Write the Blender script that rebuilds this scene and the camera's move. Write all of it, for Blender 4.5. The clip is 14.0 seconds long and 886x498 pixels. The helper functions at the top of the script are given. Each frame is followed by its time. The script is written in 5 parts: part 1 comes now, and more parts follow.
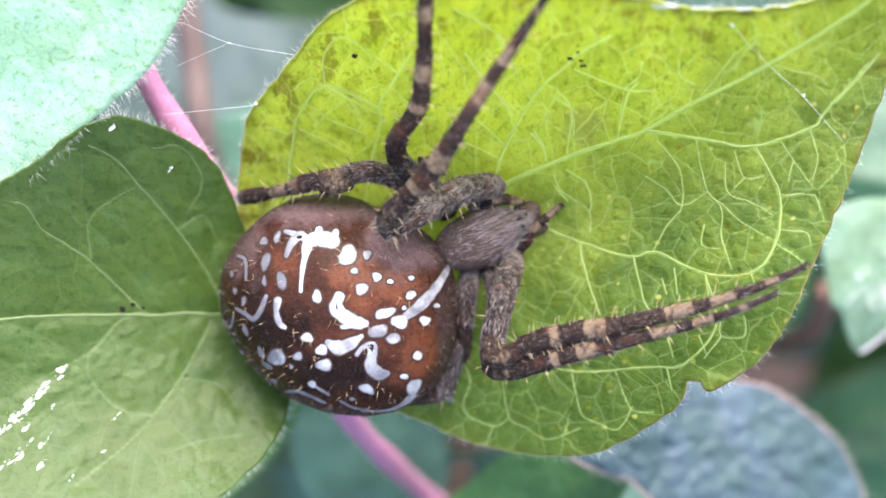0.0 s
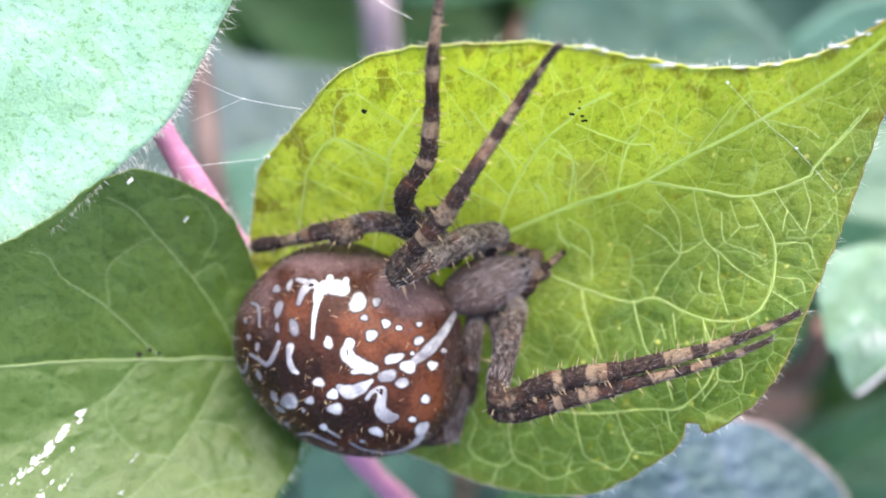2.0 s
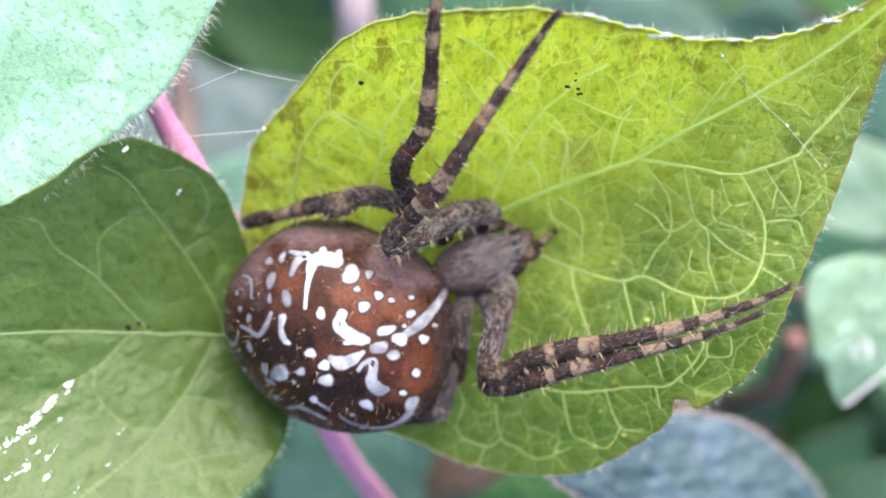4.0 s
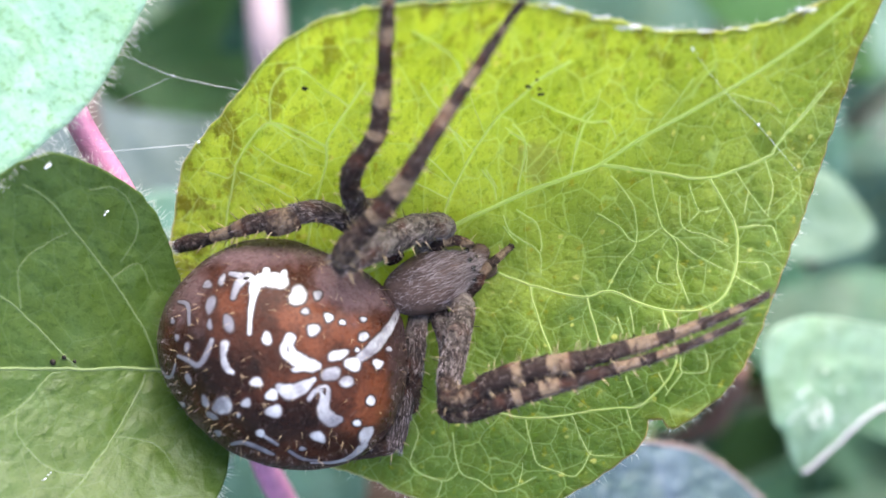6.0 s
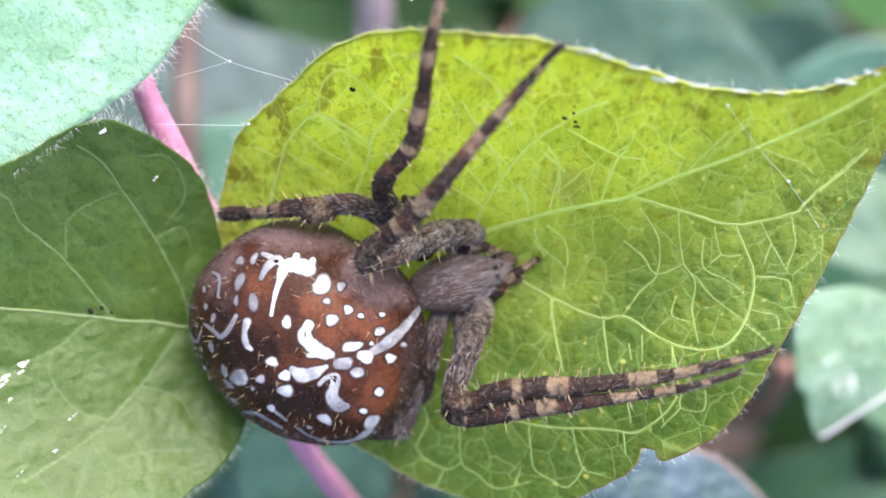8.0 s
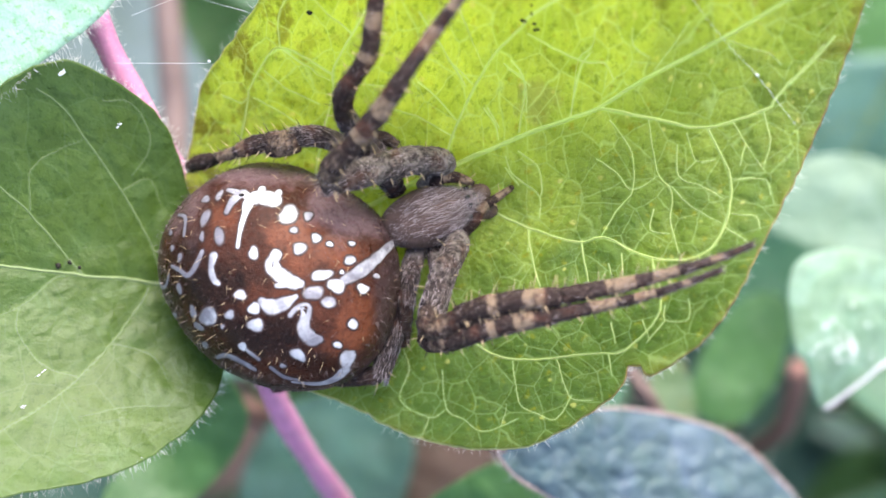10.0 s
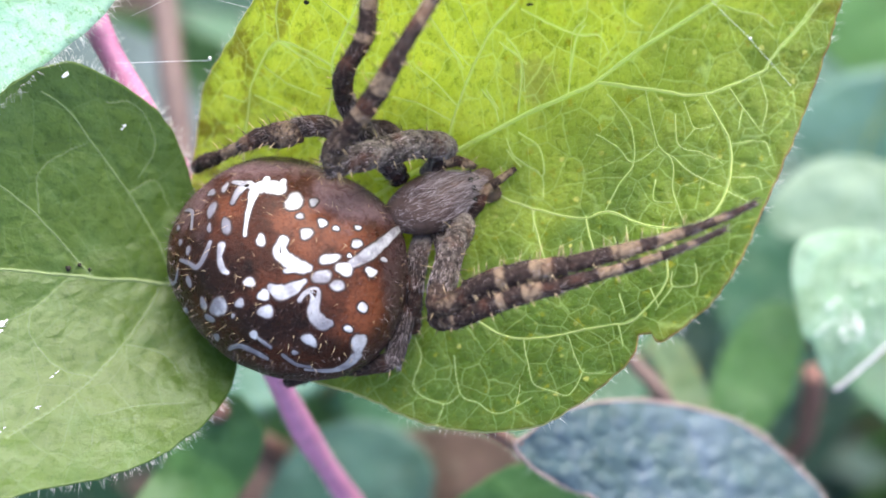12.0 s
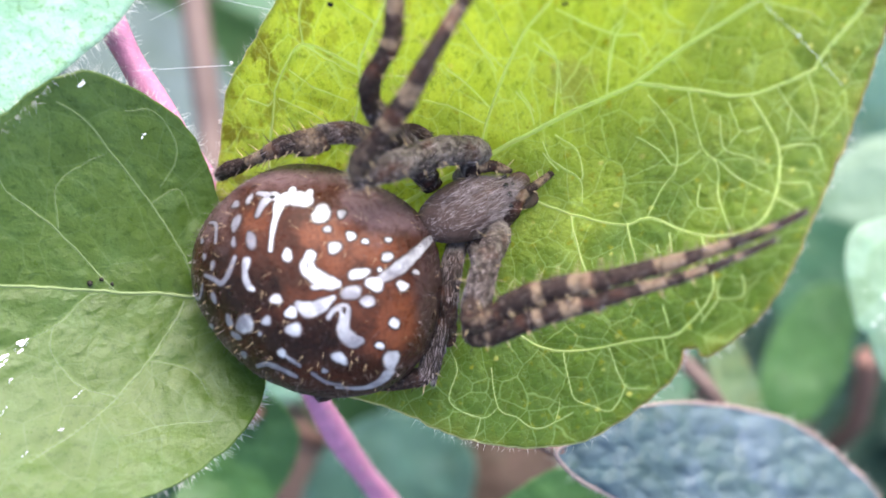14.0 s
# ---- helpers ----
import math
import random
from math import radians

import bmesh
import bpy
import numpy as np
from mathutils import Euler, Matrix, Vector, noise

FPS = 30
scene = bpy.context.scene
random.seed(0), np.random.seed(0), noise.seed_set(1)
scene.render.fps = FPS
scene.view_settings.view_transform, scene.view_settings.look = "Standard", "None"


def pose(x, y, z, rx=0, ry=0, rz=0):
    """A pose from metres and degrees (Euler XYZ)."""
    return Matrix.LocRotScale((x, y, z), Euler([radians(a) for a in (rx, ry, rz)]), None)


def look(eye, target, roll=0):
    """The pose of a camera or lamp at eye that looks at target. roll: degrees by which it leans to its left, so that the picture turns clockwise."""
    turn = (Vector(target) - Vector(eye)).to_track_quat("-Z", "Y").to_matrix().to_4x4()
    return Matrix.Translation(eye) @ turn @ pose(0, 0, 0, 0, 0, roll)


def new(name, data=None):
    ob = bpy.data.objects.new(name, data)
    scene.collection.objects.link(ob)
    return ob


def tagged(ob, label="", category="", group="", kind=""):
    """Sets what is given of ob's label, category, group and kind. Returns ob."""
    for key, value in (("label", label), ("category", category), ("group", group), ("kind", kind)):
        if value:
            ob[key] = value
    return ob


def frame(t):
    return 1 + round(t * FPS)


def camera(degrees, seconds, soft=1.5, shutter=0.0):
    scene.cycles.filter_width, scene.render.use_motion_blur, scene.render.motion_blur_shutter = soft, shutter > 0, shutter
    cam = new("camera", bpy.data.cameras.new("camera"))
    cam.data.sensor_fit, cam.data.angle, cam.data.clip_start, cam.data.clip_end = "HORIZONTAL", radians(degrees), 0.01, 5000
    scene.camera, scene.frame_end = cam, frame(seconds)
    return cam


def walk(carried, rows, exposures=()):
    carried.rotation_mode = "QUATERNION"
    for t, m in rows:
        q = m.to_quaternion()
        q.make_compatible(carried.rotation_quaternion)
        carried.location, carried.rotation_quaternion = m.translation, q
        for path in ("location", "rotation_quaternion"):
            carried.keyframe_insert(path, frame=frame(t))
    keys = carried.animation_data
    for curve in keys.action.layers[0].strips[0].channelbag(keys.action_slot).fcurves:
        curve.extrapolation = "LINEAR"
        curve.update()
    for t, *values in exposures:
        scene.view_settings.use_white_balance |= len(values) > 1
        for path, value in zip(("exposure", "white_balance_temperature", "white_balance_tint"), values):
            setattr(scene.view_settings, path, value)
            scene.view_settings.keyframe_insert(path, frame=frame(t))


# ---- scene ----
# All lengths below are given in millimetres round the spider and laid into the world at the height of the twig.
TWIG = 0.30          # height of the leaf over the soil, metres
MM = 0.001


def at(x, y, z):
    return Vector((x * MM, y * MM, TWIG + z * MM))


# ---- camera ----
cam = camera(30.0, 14.0, soft=1.7)
cam.data.dof.use_dof = True
cam.data.dof.focus_distance = 0.0805
cam.data.dof.aperture_fstop = 27.0
# seconds, eye in millimetres, turn in degrees
PATH = [
    (0.0, -0.668, -1.620, 79.095, 0.377, 0.827, -0.980),
    (0.5, -0.657, 0.391, 79.732, -0.064, 0.671, -0.126),
    (1.0, -0.042, 0.879, 80.099, -0.160, 0.403, 0.734),
    (1.5, -0.000, 0.000, 81.276, -0.000, 0.000, 0.000),
    (2.0, -1.035, -0.347, 82.035, 1.131, 0.763, -1.182),
    (2.2, -0.149, 0.915, 82.364, 1.585, 0.922, -0.044),
    (4.3, -4.600, -7.890, 82.270, 4.646, -2.270, -0.448),
    (4.5, -5.540, -9.207, 81.320, 5.352, -3.199, -0.318),
    (5.0, -7.835, -9.557, 79.048, 5.889, -4.728, -1.037),
    (5.5, -6.920, -10.318, 76.457, 6.038, -5.206, -2.906),
    (6.0, -6.937, -7.609, 76.054, 6.308, -5.195, -2.293),
    (6.5, -6.986, -5.677, 77.138, 6.078, -3.625, -2.672),
    (7.0, -5.141, -4.602, 78.610, 4.704, -2.998, 2.083),
    (7.5, -2.895, -2.037, 79.168, 2.902, -1.957, 4.662),
    (8.0, -1.617, -0.579, 79.616, 1.079, -0.727, 5.715),
    (8.2, 0.353, -1.244, 78.578, 0.710, -0.140, 6.396),
    (10.3, 3.658, -13.918, 76.479, 8.948, 1.814, 2.012),
    (10.5, 4.074, -12.810, 77.110, 9.526, 2.367, 1.653),
    (11.0, 3.475, -17.600, 76.514, 12.136, 1.492, 1.441),
    (11.5, 3.459, -19.877, 76.627, 12.005, 1.139, 1.017),
    (12.0, 3.558, -19.393, 75.970, 11.500, 2.063, 0.161),
    (12.5, 3.176, -19.659, 74.930, 10.559, 2.588, -0.377),
    (13.0, 4.386, -18.791, 74.622, 10.275, 3.100, 0.120),
    (13.5, 4.425, -16.944, 72.279, 9.721, 3.370, 0.276),
    (14.0, 4.054, -15.362, 73.162, 9.343, 3.818, -0.389),
]
walk(cam, [(t, pose(x * MM, y * MM, TWIG + z * MM, rx, ry, rz)) for t, x, y, z, rx, ry, rz in PATH],
     exposures=[(0.0, 1.06), (2.0, 1.0), (5.0, 1.0), (7.5, 0.94), (8.2, 0.96), (10.3, 1.12), (11.0, 1.06), (13.0, 1.0), (14.0, 1.1)])

# ---- light: bright overcast sky, softly stronger from the far side ----
world = bpy.data.worlds.new("sky")
scene.world = world
world.use_nodes = True
wn = world.node_tree
sky = wn.nodes.new("ShaderNodeTexSky")
sky.sky_type = "NISHITA"
sky.sun_disc = False
sky.sun_elevation = radians(47)
sky.sun_rotation = radians(20)
sky.air_density, sky.dust_density = 1.0, 3.0
wn.links.new(sky.outputs[0], wn.nodes["Background"].inputs[0])
wn.nodes["Background"].inputs[1].default_value = 0.185
sun = new("sun", bpy.data.lights.new("sun", "SUN"))
sun.data.energy, sun.data.angle, sun.data.color = 3.0, radians(62), (1.0, 0.96, 0.9)
sun.matrix_world = look((0.24, 0.64, 0.73), (0, 0, 0))


# ---- material helpers ----
class Nodes:
    def __init__(self, name, rough=0.5, spec=0.5):
        self.mat = bpy.data.materials.new(name)
        self.mat.use_nodes = True
        self.tree = self.mat.node_tree
        self.bsdf = self.tree.nodes["Principled BSDF"]
        self.bsdf.inputs["Roughness"].default_value = rough
        self.bsdf.inputs["Specular IOR Level"].default_value = spec
        tc = self.node("ShaderNodeTexCoord")
        mp = self.node("ShaderNodeMapping")
        mp.inputs["Scale"].default_value = (1000, 1000, 1000)
        self.link(tc.outputs["Object"], mp.inputs[0])
        self.mm, self.mapping = mp.outputs[0], mp

    def flat(self):
        self.mapping.inputs["Scale"].default_value = (1000, 1000, 0)

    def node(self, kind):
        return self.tree.nodes.new(kind)

    def link(self, a, b):
        self.tree.links.new(a, b)

    def noise(self, scale, detail=3, rough=0.55, distort=0.0):
        n = self.node("ShaderNodeTexNoise")
        n.inputs["Scale"].default_value, n.inputs["Detail"].default_value = scale, detail
        n.inputs["Roughness"].default_value, n.inputs["Distortion"].default_value = rough, distort
        self.link(self.mm, n.inputs["Vector"])
        return n.outputs["Fac"]

    def voronoi(self, scale, feature="F1", warp=0.0):
        v = self.node("ShaderNodeTexVoronoi")
        v.feature = feature
        v.inputs["Scale"].default_value = scale
        src = self.mm
        if warp:
            n = self.node("ShaderNodeTexNoise")
            n.inputs["Scale"].default_value = scale * 1.6
            self.link(self.mm, n.inputs["Vector"])
            m = self.node("ShaderNodeVectorMath")
            m.operation = "MULTIPLY_ADD"
            m.inputs[1].default_value = (warp, warp, warp)
            self.link(n.outputs["Color"], m.inputs[0])
            self.link(self.mm, m.inputs[2])
            src = m.outputs[0]
        self.link(src, v.inputs["Vector"])
        return v.outputs["Distance"]

    def cell_tone(self, scale, warp):
        """One value a cell, for the same cells as voronoi() gives."""
        dist = self.voronoi(scale, "F1", warp)
        sep = self.node("ShaderNodeSeparateColor")
        self.link(dist.node.outputs["Color"], sep.inputs[0])
        return sep.outputs[0]

    def attr(self, name):
        a = self.node("ShaderNodeAttribute")
        a.attribute_name = name
        return a.outputs["Fac"]

    def ramp(self, fac, stops, ease="LINEAR"):
        r = self.node("ShaderNodeValToRGB")
        r.color_ramp.interpolation = ease
        el = r.color_ramp.elements
        while len(el) < len(stops):
            el.new(0.5)
        for e, (p, c) in zip(el, stops):
            e.position, e.color = p, (*c, 1) if len(c) == 3 else c
        self.link(fac, r.inputs[0])
        return r.outputs[0]

    def mask(self, fac, lo, hi):
        m = self.node("ShaderNodeMapRange")
        m.interpolation_type = "SMOOTHSTEP"
        m.inputs[1].default_value, m.inputs[2].default_value = lo, hi
        self.link(fac, m.inputs[0])
        return m.outputs[0]

    def mix(self, fac, a, b, mode="MIX"):
        m = self.node("ShaderNodeMix")
        m.data_type, m.blend_type = "RGBA", mode
        for v, s in ((fac, m.inputs[0]), (a, m.inputs[6]), (b, m.inputs[7])):
            if isinstance(v, (int, float)):
                s.default_value = v
            elif isinstance(v, tuple):
                s.default_value = (*v, 1)
            else:
                self.link(v, s)
        return m.outputs[2]

    def math(self, op, a, b=0.0):
        m = self.node("ShaderNodeMath")
        m.operation = op
        for v, s in ((a, m.inputs[0]), (b, m.inputs[1])):
            if isinstance(v, (int, float)):
                s.default_value = v
            else:
                self.link(v, s)
        return m.outputs[0]

    def color(self, c):
        self.link(c, self.bsdf.inputs["Base Color"])

    def bump(self, height, distance, strength=1.0):
        b = self.node("ShaderNodeBump")
        b.inputs["Strength"].default_value, b.inputs["Distance"].default_value = strength, distance * MM
        self.link(height, b.inputs["Height"])
        self.link(b.outputs[0], self.bsdf.inputs["Normal"])

    def translucent(self, color, share):
        out = self.tree.nodes["Material Output"]
        tr = self.node("ShaderNodeBsdfTranslucent")
        if isinstance(color, tuple):
            tr.inputs[0].default_value = (*color, 1)
        else:
            self.link(color, tr.inputs[0])
        mx = self.node("ShaderNodeMixShader")
        mx.inputs[0].default_value = share
        self.link(self.bsdf.outputs[0], mx.inputs[1])
        self.link(tr.outputs[0], mx.inputs[2])
        self.link(mx.outputs[0], out.inputs["Surface"])


def leaf_material(name, dark, light, vein, patch, rough=0.5, cell=0.62, yellow=0.0, brown=0.0, spec=0.4, share=0.25, patch_amount=0.5, blister=0.06, net_amount=0.5, glow=(0.5, 0.6, 0.02), yellow_glow=None, dots=0.0, rimmed=None, ribs=0.8, scar=None):
    """Leaf skin: broad patches, mottling, a net of fine veins with quilted relief, and light passing through.
    A direction (x, y, offset, width) can be given along which the blade yellows and is painted brighter, as if light
    shone through."""
    m = Nodes(name, rough, spec)
    m.flat()
    spread = m.noise(0.09, 3)
    if yellow_glow:
        sep = m.node("ShaderNodeSeparateXYZ")
        m.link(m.mm, sep.inputs[0])
        run = m.math("ADD", m.math("MULTIPLY", sep.outputs[0], yellow_glow[0]), m.math("MULTIPLY", sep.outputs[1], yellow_glow[1]))
        run = m.math("ADD", m.math("DIVIDE", m.math("SUBTRACT", run, yellow_glow[2]), yellow_glow[3]), m.math("MULTIPLY", m.math("SUBTRACT", m.noise(0.25, 4), 0.5), 1.3))
        big = m.mask(run, 0.0, 1.0)
    else:
        big = m.mask(spread, 0.35, 0.65)
    c = m.mix(big, dark, light)
    c = m.mix(m.math("MULTIPLY", m.mask(m.noise(0.5, 4), 0.45, 0.75), patch_amount), c, patch)
    if yellow:
        c = m.mix(m.math("MULTIPLY", m.mask(m.noise(1.7, 3), 0.6, 0.72), yellow), c, (0.6, 0.55, 0.06))
        c = m.mix(m.math("MULTIPLY", m.mask(m.voronoi(0.95, "F1", 0.35), 0.16, 0.07), yellow * 1.2), c, (0.95, 0.9, 0.34))
    if brown:
        old = m.math("ADD", 0.15, m.math("MULTIPLY", m.mask(m.attr("rim"), 0.74, 0.97), big))
        c = m.mix(m.math("MULTIPLY", m.math("MULTIPLY", m.mask(m.noise(0.9, 5, 0.65), 0.5, 0.62), brown), old), c, (0.27, 0.19, 0.025))
    if dots:
        c = m.mix(m.math("MULTIPLY", m.mask(m.noise(2.6, 5, 0.72), 0.52, 0.64), dots), c, (0.5, 0.6, 0.35), "MULTIPLY")
        c = m.mix(m.math("MULTIPLY", m.mask(m.noise(2.6, 4, 0.7, 0.3), 0.6, 0.72), dots * 0.5), c, tuple(min(1.0, v * 1.25 + 0.02) for v in light))
    if rimmed:
        ragged = m.math("ADD", m.attr("rim"), m.math("MULTIPLY", m.math("SUBTRACT", m.noise(0.5, 5, 0.65), 0.5), 0.3))
        c = m.mix(m.math("MULTIPLY", m.mask(ragged, 0.93, 1.08), 0.5), c, rimmed)
    if scar:
        sep = m.node("ShaderNodeSeparateXYZ")
        m.link(m.mm, sep.inputs[0])
        u, w = (m.math("DIVIDE", m.math("SUBTRACT", sep.outputs[k], scar[k]), scar[2 + k]) for k in (0, 1))
        off = m.math("ADD", m.math("MULTIPLY", u, u), m.math("MULTIPLY", w, w))
        off = m.math("ADD", off, m.math("MULTIPLY", m.math("SUBTRACT", m.noise(1.6, 5, 0.7), 0.5), 3.0))
        c = m.mix(m.math("MULTIPLY", m.mask(off, 1.1, 0.2), 0.5), c, (0.42, 0.38, 0.22))
    fine = m.voronoi(cell * 2.6, "DISTANCE_TO_EDGE", 0.3)
    mid = m.voronoi(cell, "DISTANCE_TO_EDGE", 0.28)
    c = m.mix(m.math("MULTIPLY", m.mask(m.cell_tone(cell, 0.28), 0.35, 0.95), 0.4), c, (0.62, 0.72, 0.5), "MULTIPLY")
    c = m.mix(m.math("MULTIPLY", m.mask(m.cell_tone(cell * 2.6, 0.3), 0.3, 0.9), 0.3), c, (0.68, 0.76, 0.55), "MULTIPLY")
    net = m.math("MAXIMUM", m.mask(mid, 0.03, 0.0), m.math("MULTIPLY", m.mask(fine, 0.04, 0.0), 0.5))
    net = m.math("MAXIMUM", m.math("MULTIPLY", net, net_amount), m.math("MULTIPLY", m.mask(m.attr("vein"), 0.1, 0.95), ribs))
    c = m.mix(net, c, vein)
    c = m.mix(0.3, c, m.ramp(m.noise(7.0, 4, 0.7), [(0.3, (0.35, 0.4, 0.3)), (0.65, (1, 1, 1))]), "MULTIPLY")
    m.color(c)
    m.link(m.ramp(m.noise(1.2, 4), [(0.3, (rough * 0.8,) * 3), (0.7, (rough * 1.25,) * 3)]), m.bsdf.inputs["Roughness"])
    h = m.math("ADD", m.mask(mid, 0.0, 0.5), m.math("ADD", m.math("MULTIPLY", m.noise(7.0, 4), 0.5), m.math("MULTIPLY", m.mask(fine, 0.0, 0.4), 0.35)))
    m.bump(h, blister, 0.8)
    m.translucent(m.mix(net, m.mix(0.4, c, glow), vein), share)
    return m.mat


def plain(name, color, rough=0.5, spec=0.4, vary=0.25, scale=4.0, bump=0.02):
    m = Nodes(name, rough, spec)
    n = m.noise(scale, 4)
    lo = tuple(v * (1 - vary) for v in color)
    hi = tuple(min(1, v * (1 + vary)) for v in color)
    m.color(m.mix(n, lo, hi))
    if bump:
        m.bump(m.noise(scale * 3, 3), bump, 0.6)
    return m.mat


def fur(name, dark, pale):
    """Hair that varies from strand to strand."""
    m = Nodes(name, 0.5, 0.3)
    geo = m.node("ShaderNodeNewGeometry")
    m.color(m.ramp(geo.outputs["Random Per Island"], [(0.15, dark), (0.9, pale)]))
    return m.mat


# far part: yellowed, and painted brighter to stand for light shining through
leaf_green = leaf_material("leaf_yellow_green", (0.218, 0.36, 0.095), (0.86, 0.94, 0.185), (0.84, 0.98, 0.5), (0.38, 0.54, 0.12), yellow=0.95, brown=0.7, rimmed=(0.42, 0.34, 0.06), net_amount=0.36, rough=0.42, cell=0.62, share=0.66, blister=0.22, glow=(0.9, 1.0, 0.21), yellow_glow=(-0.36, 0.92, -7.8, 14.0), dots=0.9, ribs=0.8, spec=0.5, scar=(5.2, 4.8, 1.3, 1.0))
leaf_left = leaf_material("leaf_mid_green", (0.108, 0.176, 0.03), (0.116, 0.194, 0.05), (0.25, 0.37, 0.16), (0.132, 0.225, 0.075), rough=0.33, cell=0.5, share=0.38, net_amount=0.15, dots=0.9, blister=0.1, glow=(0.44, 0.64, 0.07), ribs=0.5, spec=0.5)
leaf_mint = leaf_material("leaf_pale_mint", (0.36, 0.62, 0.46), (0.48, 0.73, 0.56), (0.56, 0.78, 0.62), (0.3, 0.58, 0.42), rough=0.5, cell=0.5, share=0.15, patch_amount=0.4, net_amount=0.12, glow=(0.5, 0.8, 0.5), dots=0.9, blister=0.08)
leaf_pale = leaf_material("leaf_pale_green", (0.22, 0.34, 0.25), (0.31, 0.45, 0.35), (0.5, 0.7, 0.55), (0.25, 0.45, 0.33), rough=0.4, cell=0.5, share=0.15, net_amount=0.25, dots=0.4)
leaf_blue = leaf_material("leaf_blue_green", (0.055, 0.105, 0.125), (0.12, 0.17, 0.235), (0.15, 0.21, 0.25), (0.085, 0.155, 0.17), rough=0.48, cell=0.5, share=0.05, blister=0.12, net_amount=0.2)
leaf_teal = leaf_material("leaf_teal", (0.07, 0.17, 0.13), (0.14, 0.27, 0.23), (0.22, 0.36, 0.32), (0.11, 0.24, 0.19), rough=0.4, share=0.1)
leaf_fresh = leaf_material("leaf_fresh_green", (0.06, 0.16, 0.055), (0.1, 0.23, 0.08), (0.22, 0.4, 0.15), (0.1, 0.25, 0.08), rough=0.4, share=0.2)
leaf_deep = leaf_material("leaf_deep", (0.03, 0.1, 0.06), (0.07, 0.18, 0.11), (0.1, 0.2, 0.1), (0.05, 0.13, 0.07), rough=0.4, share=0.05)
leaf_slate = leaf_material("leaf_slate_green", (0.075, 0.115, 0.12), (0.125, 0.17, 0.19), (0.15, 0.2, 0.22), (0.1, 0.16, 0.16), rough=0.5, share=0.05)
leaf_dull = leaf_material("leaf_dull_green", (0.1, 0.17, 0.095), (0.16, 0.24, 0.135), (0.22, 0.3, 0.18), (0.22, 0.26, 0.13), rough=0.45, share=0.1, brown=0.5)
leaf_dim = leaf_material("leaf_dim_blue_green", (0.032, 0.08, 0.066), (0.065, 0.14, 0.12), (0.12, 0.22, 0.19), (0.06, 0.15, 0.12), rough=0.42, share=0.05)
leaf_soft = leaf_material("leaf_soft_green", (0.13, 0.22, 0.16), (0.2, 0.3, 0.23), (0.32, 0.45, 0.35), (0.17, 0.28, 0.2), rough=0.42, share=0.1, net_amount=0.2)
leaf_dead = leaf_material("leaf_dead_brown", (0.045, 0.028, 0.022), (0.095, 0.058, 0.047), (0.15, 0.1, 0.07), (0.09, 0.055, 0.045), rough=0.6, share=0.05)


def vein_coat(name, color, glow, share):
    m = Nodes(name, 0.45, 0.4)
    m.color(m.mix(m.noise(3, 4), tuple(v * 0.85 for v in color), color))
    m.translucent(glow, share)
    return m.mat


vein_pale = vein_coat("vein_pale_green", (0.6, 0.74, 0.36), (0.98, 1.0, 0.66), 0.8)
vein_left = plain("vein_soft_green", (0.17, 0.23, 0.09), 0.45, 0.4, 0.2, 3, 0.01)
vein_mint = plain("vein_mint", (0.44, 0.69, 0.53), 0.45, 0.4, 0.1, 3, 0.01)
def margin_coat():
    m = Nodes("leaf_margin", 0.6, 0.3)
    sep = m.node("ShaderNodeSeparateXYZ")
    m.link(m.mm, sep.inputs[0])
    side = m.math("ADD", m.math("ADD", sep.outputs[0], m.math("MULTIPLY", sep.outputs[1], -0.45)), m.math("MULTIPLY", m.noise(0.35, 4), 9.0))
    m.color(m.mix(m.mask(side, 14.0, 19.0), (0.72, 0.74, 0.4), m.mix(m.mask(m.noise(0.8, 3), 0.4, 0.6), (0.4, 0.22, 0.07), (0.24, 0.05, 0.035))))
    m.translucent((0.85, 0.82, 0.45), 0.55)
    return m.mat


edge_brown = margin_coat()
hair_white = plain("hair_white", (0.75, 0.75, 0.7), 0.4, 0.5, 0.1, 3, 0)
silk = plain("silk", (0.85, 0.87, 0.9), 0.3, 0.5, 0.05, 3, 0)
edge_lilac = plain("leaf_margin_lilac", (0.72, 0.66, 0.74), 0.5, 0.3, 0.2, 1.5, 0.02)
edge_rosy = plain("leaf_margin_rosy", (0.4, 0.29, 0.28), 0.6, 0.3, 0.35, 0.9, 0.02)
chalk = plain("chalk_white", (0.85, 0.86, 0.85), 0.6, 0.3, 0.1, 5, 0.02)
stem_pink = plain("stem_pink", (0.68, 0.27, 0.45), 0.45, 0.4, 0.35, 1.2, 0.08)
stem_brown = plain("stem_brown", (0.22, 0.12, 0.1), 0.6, 0.3, 0.3, 0.6, 0.05)
stem_tan = plain("stem_tan", (0.15, 0.105, 0.1), 0.6, 0.3, 0.35, 0.6, 0.05)
stem_rose = plain("stem_rose", (0.4, 0.31, 0.35), 0.6, 0.3, 0.25, 0.5, 0.05)
soil = plain("soil", (0.07, 0.05, 0.045), 0.9, 0.2, 0.6, 0.08, 1.0)
dark_speck = plain("dark_speck", (0.02, 0.016, 0.012), 0.6, 0.3, 0.3, 6, 0)


# ---- mesh helpers ----
def part(name, bm, material, parent=None, label="", smooth=True):
    me = bpy.data.meshes.new(name)
    bm.to_mesh(me)
    bm.free()
    if material:
        me.materials.append(material)
    for p in me.polygons:
        p.use_smooth = smooth
    ob = new(name, me)
    if parent:
        ob.parent = parent
    return tagged(ob, label)


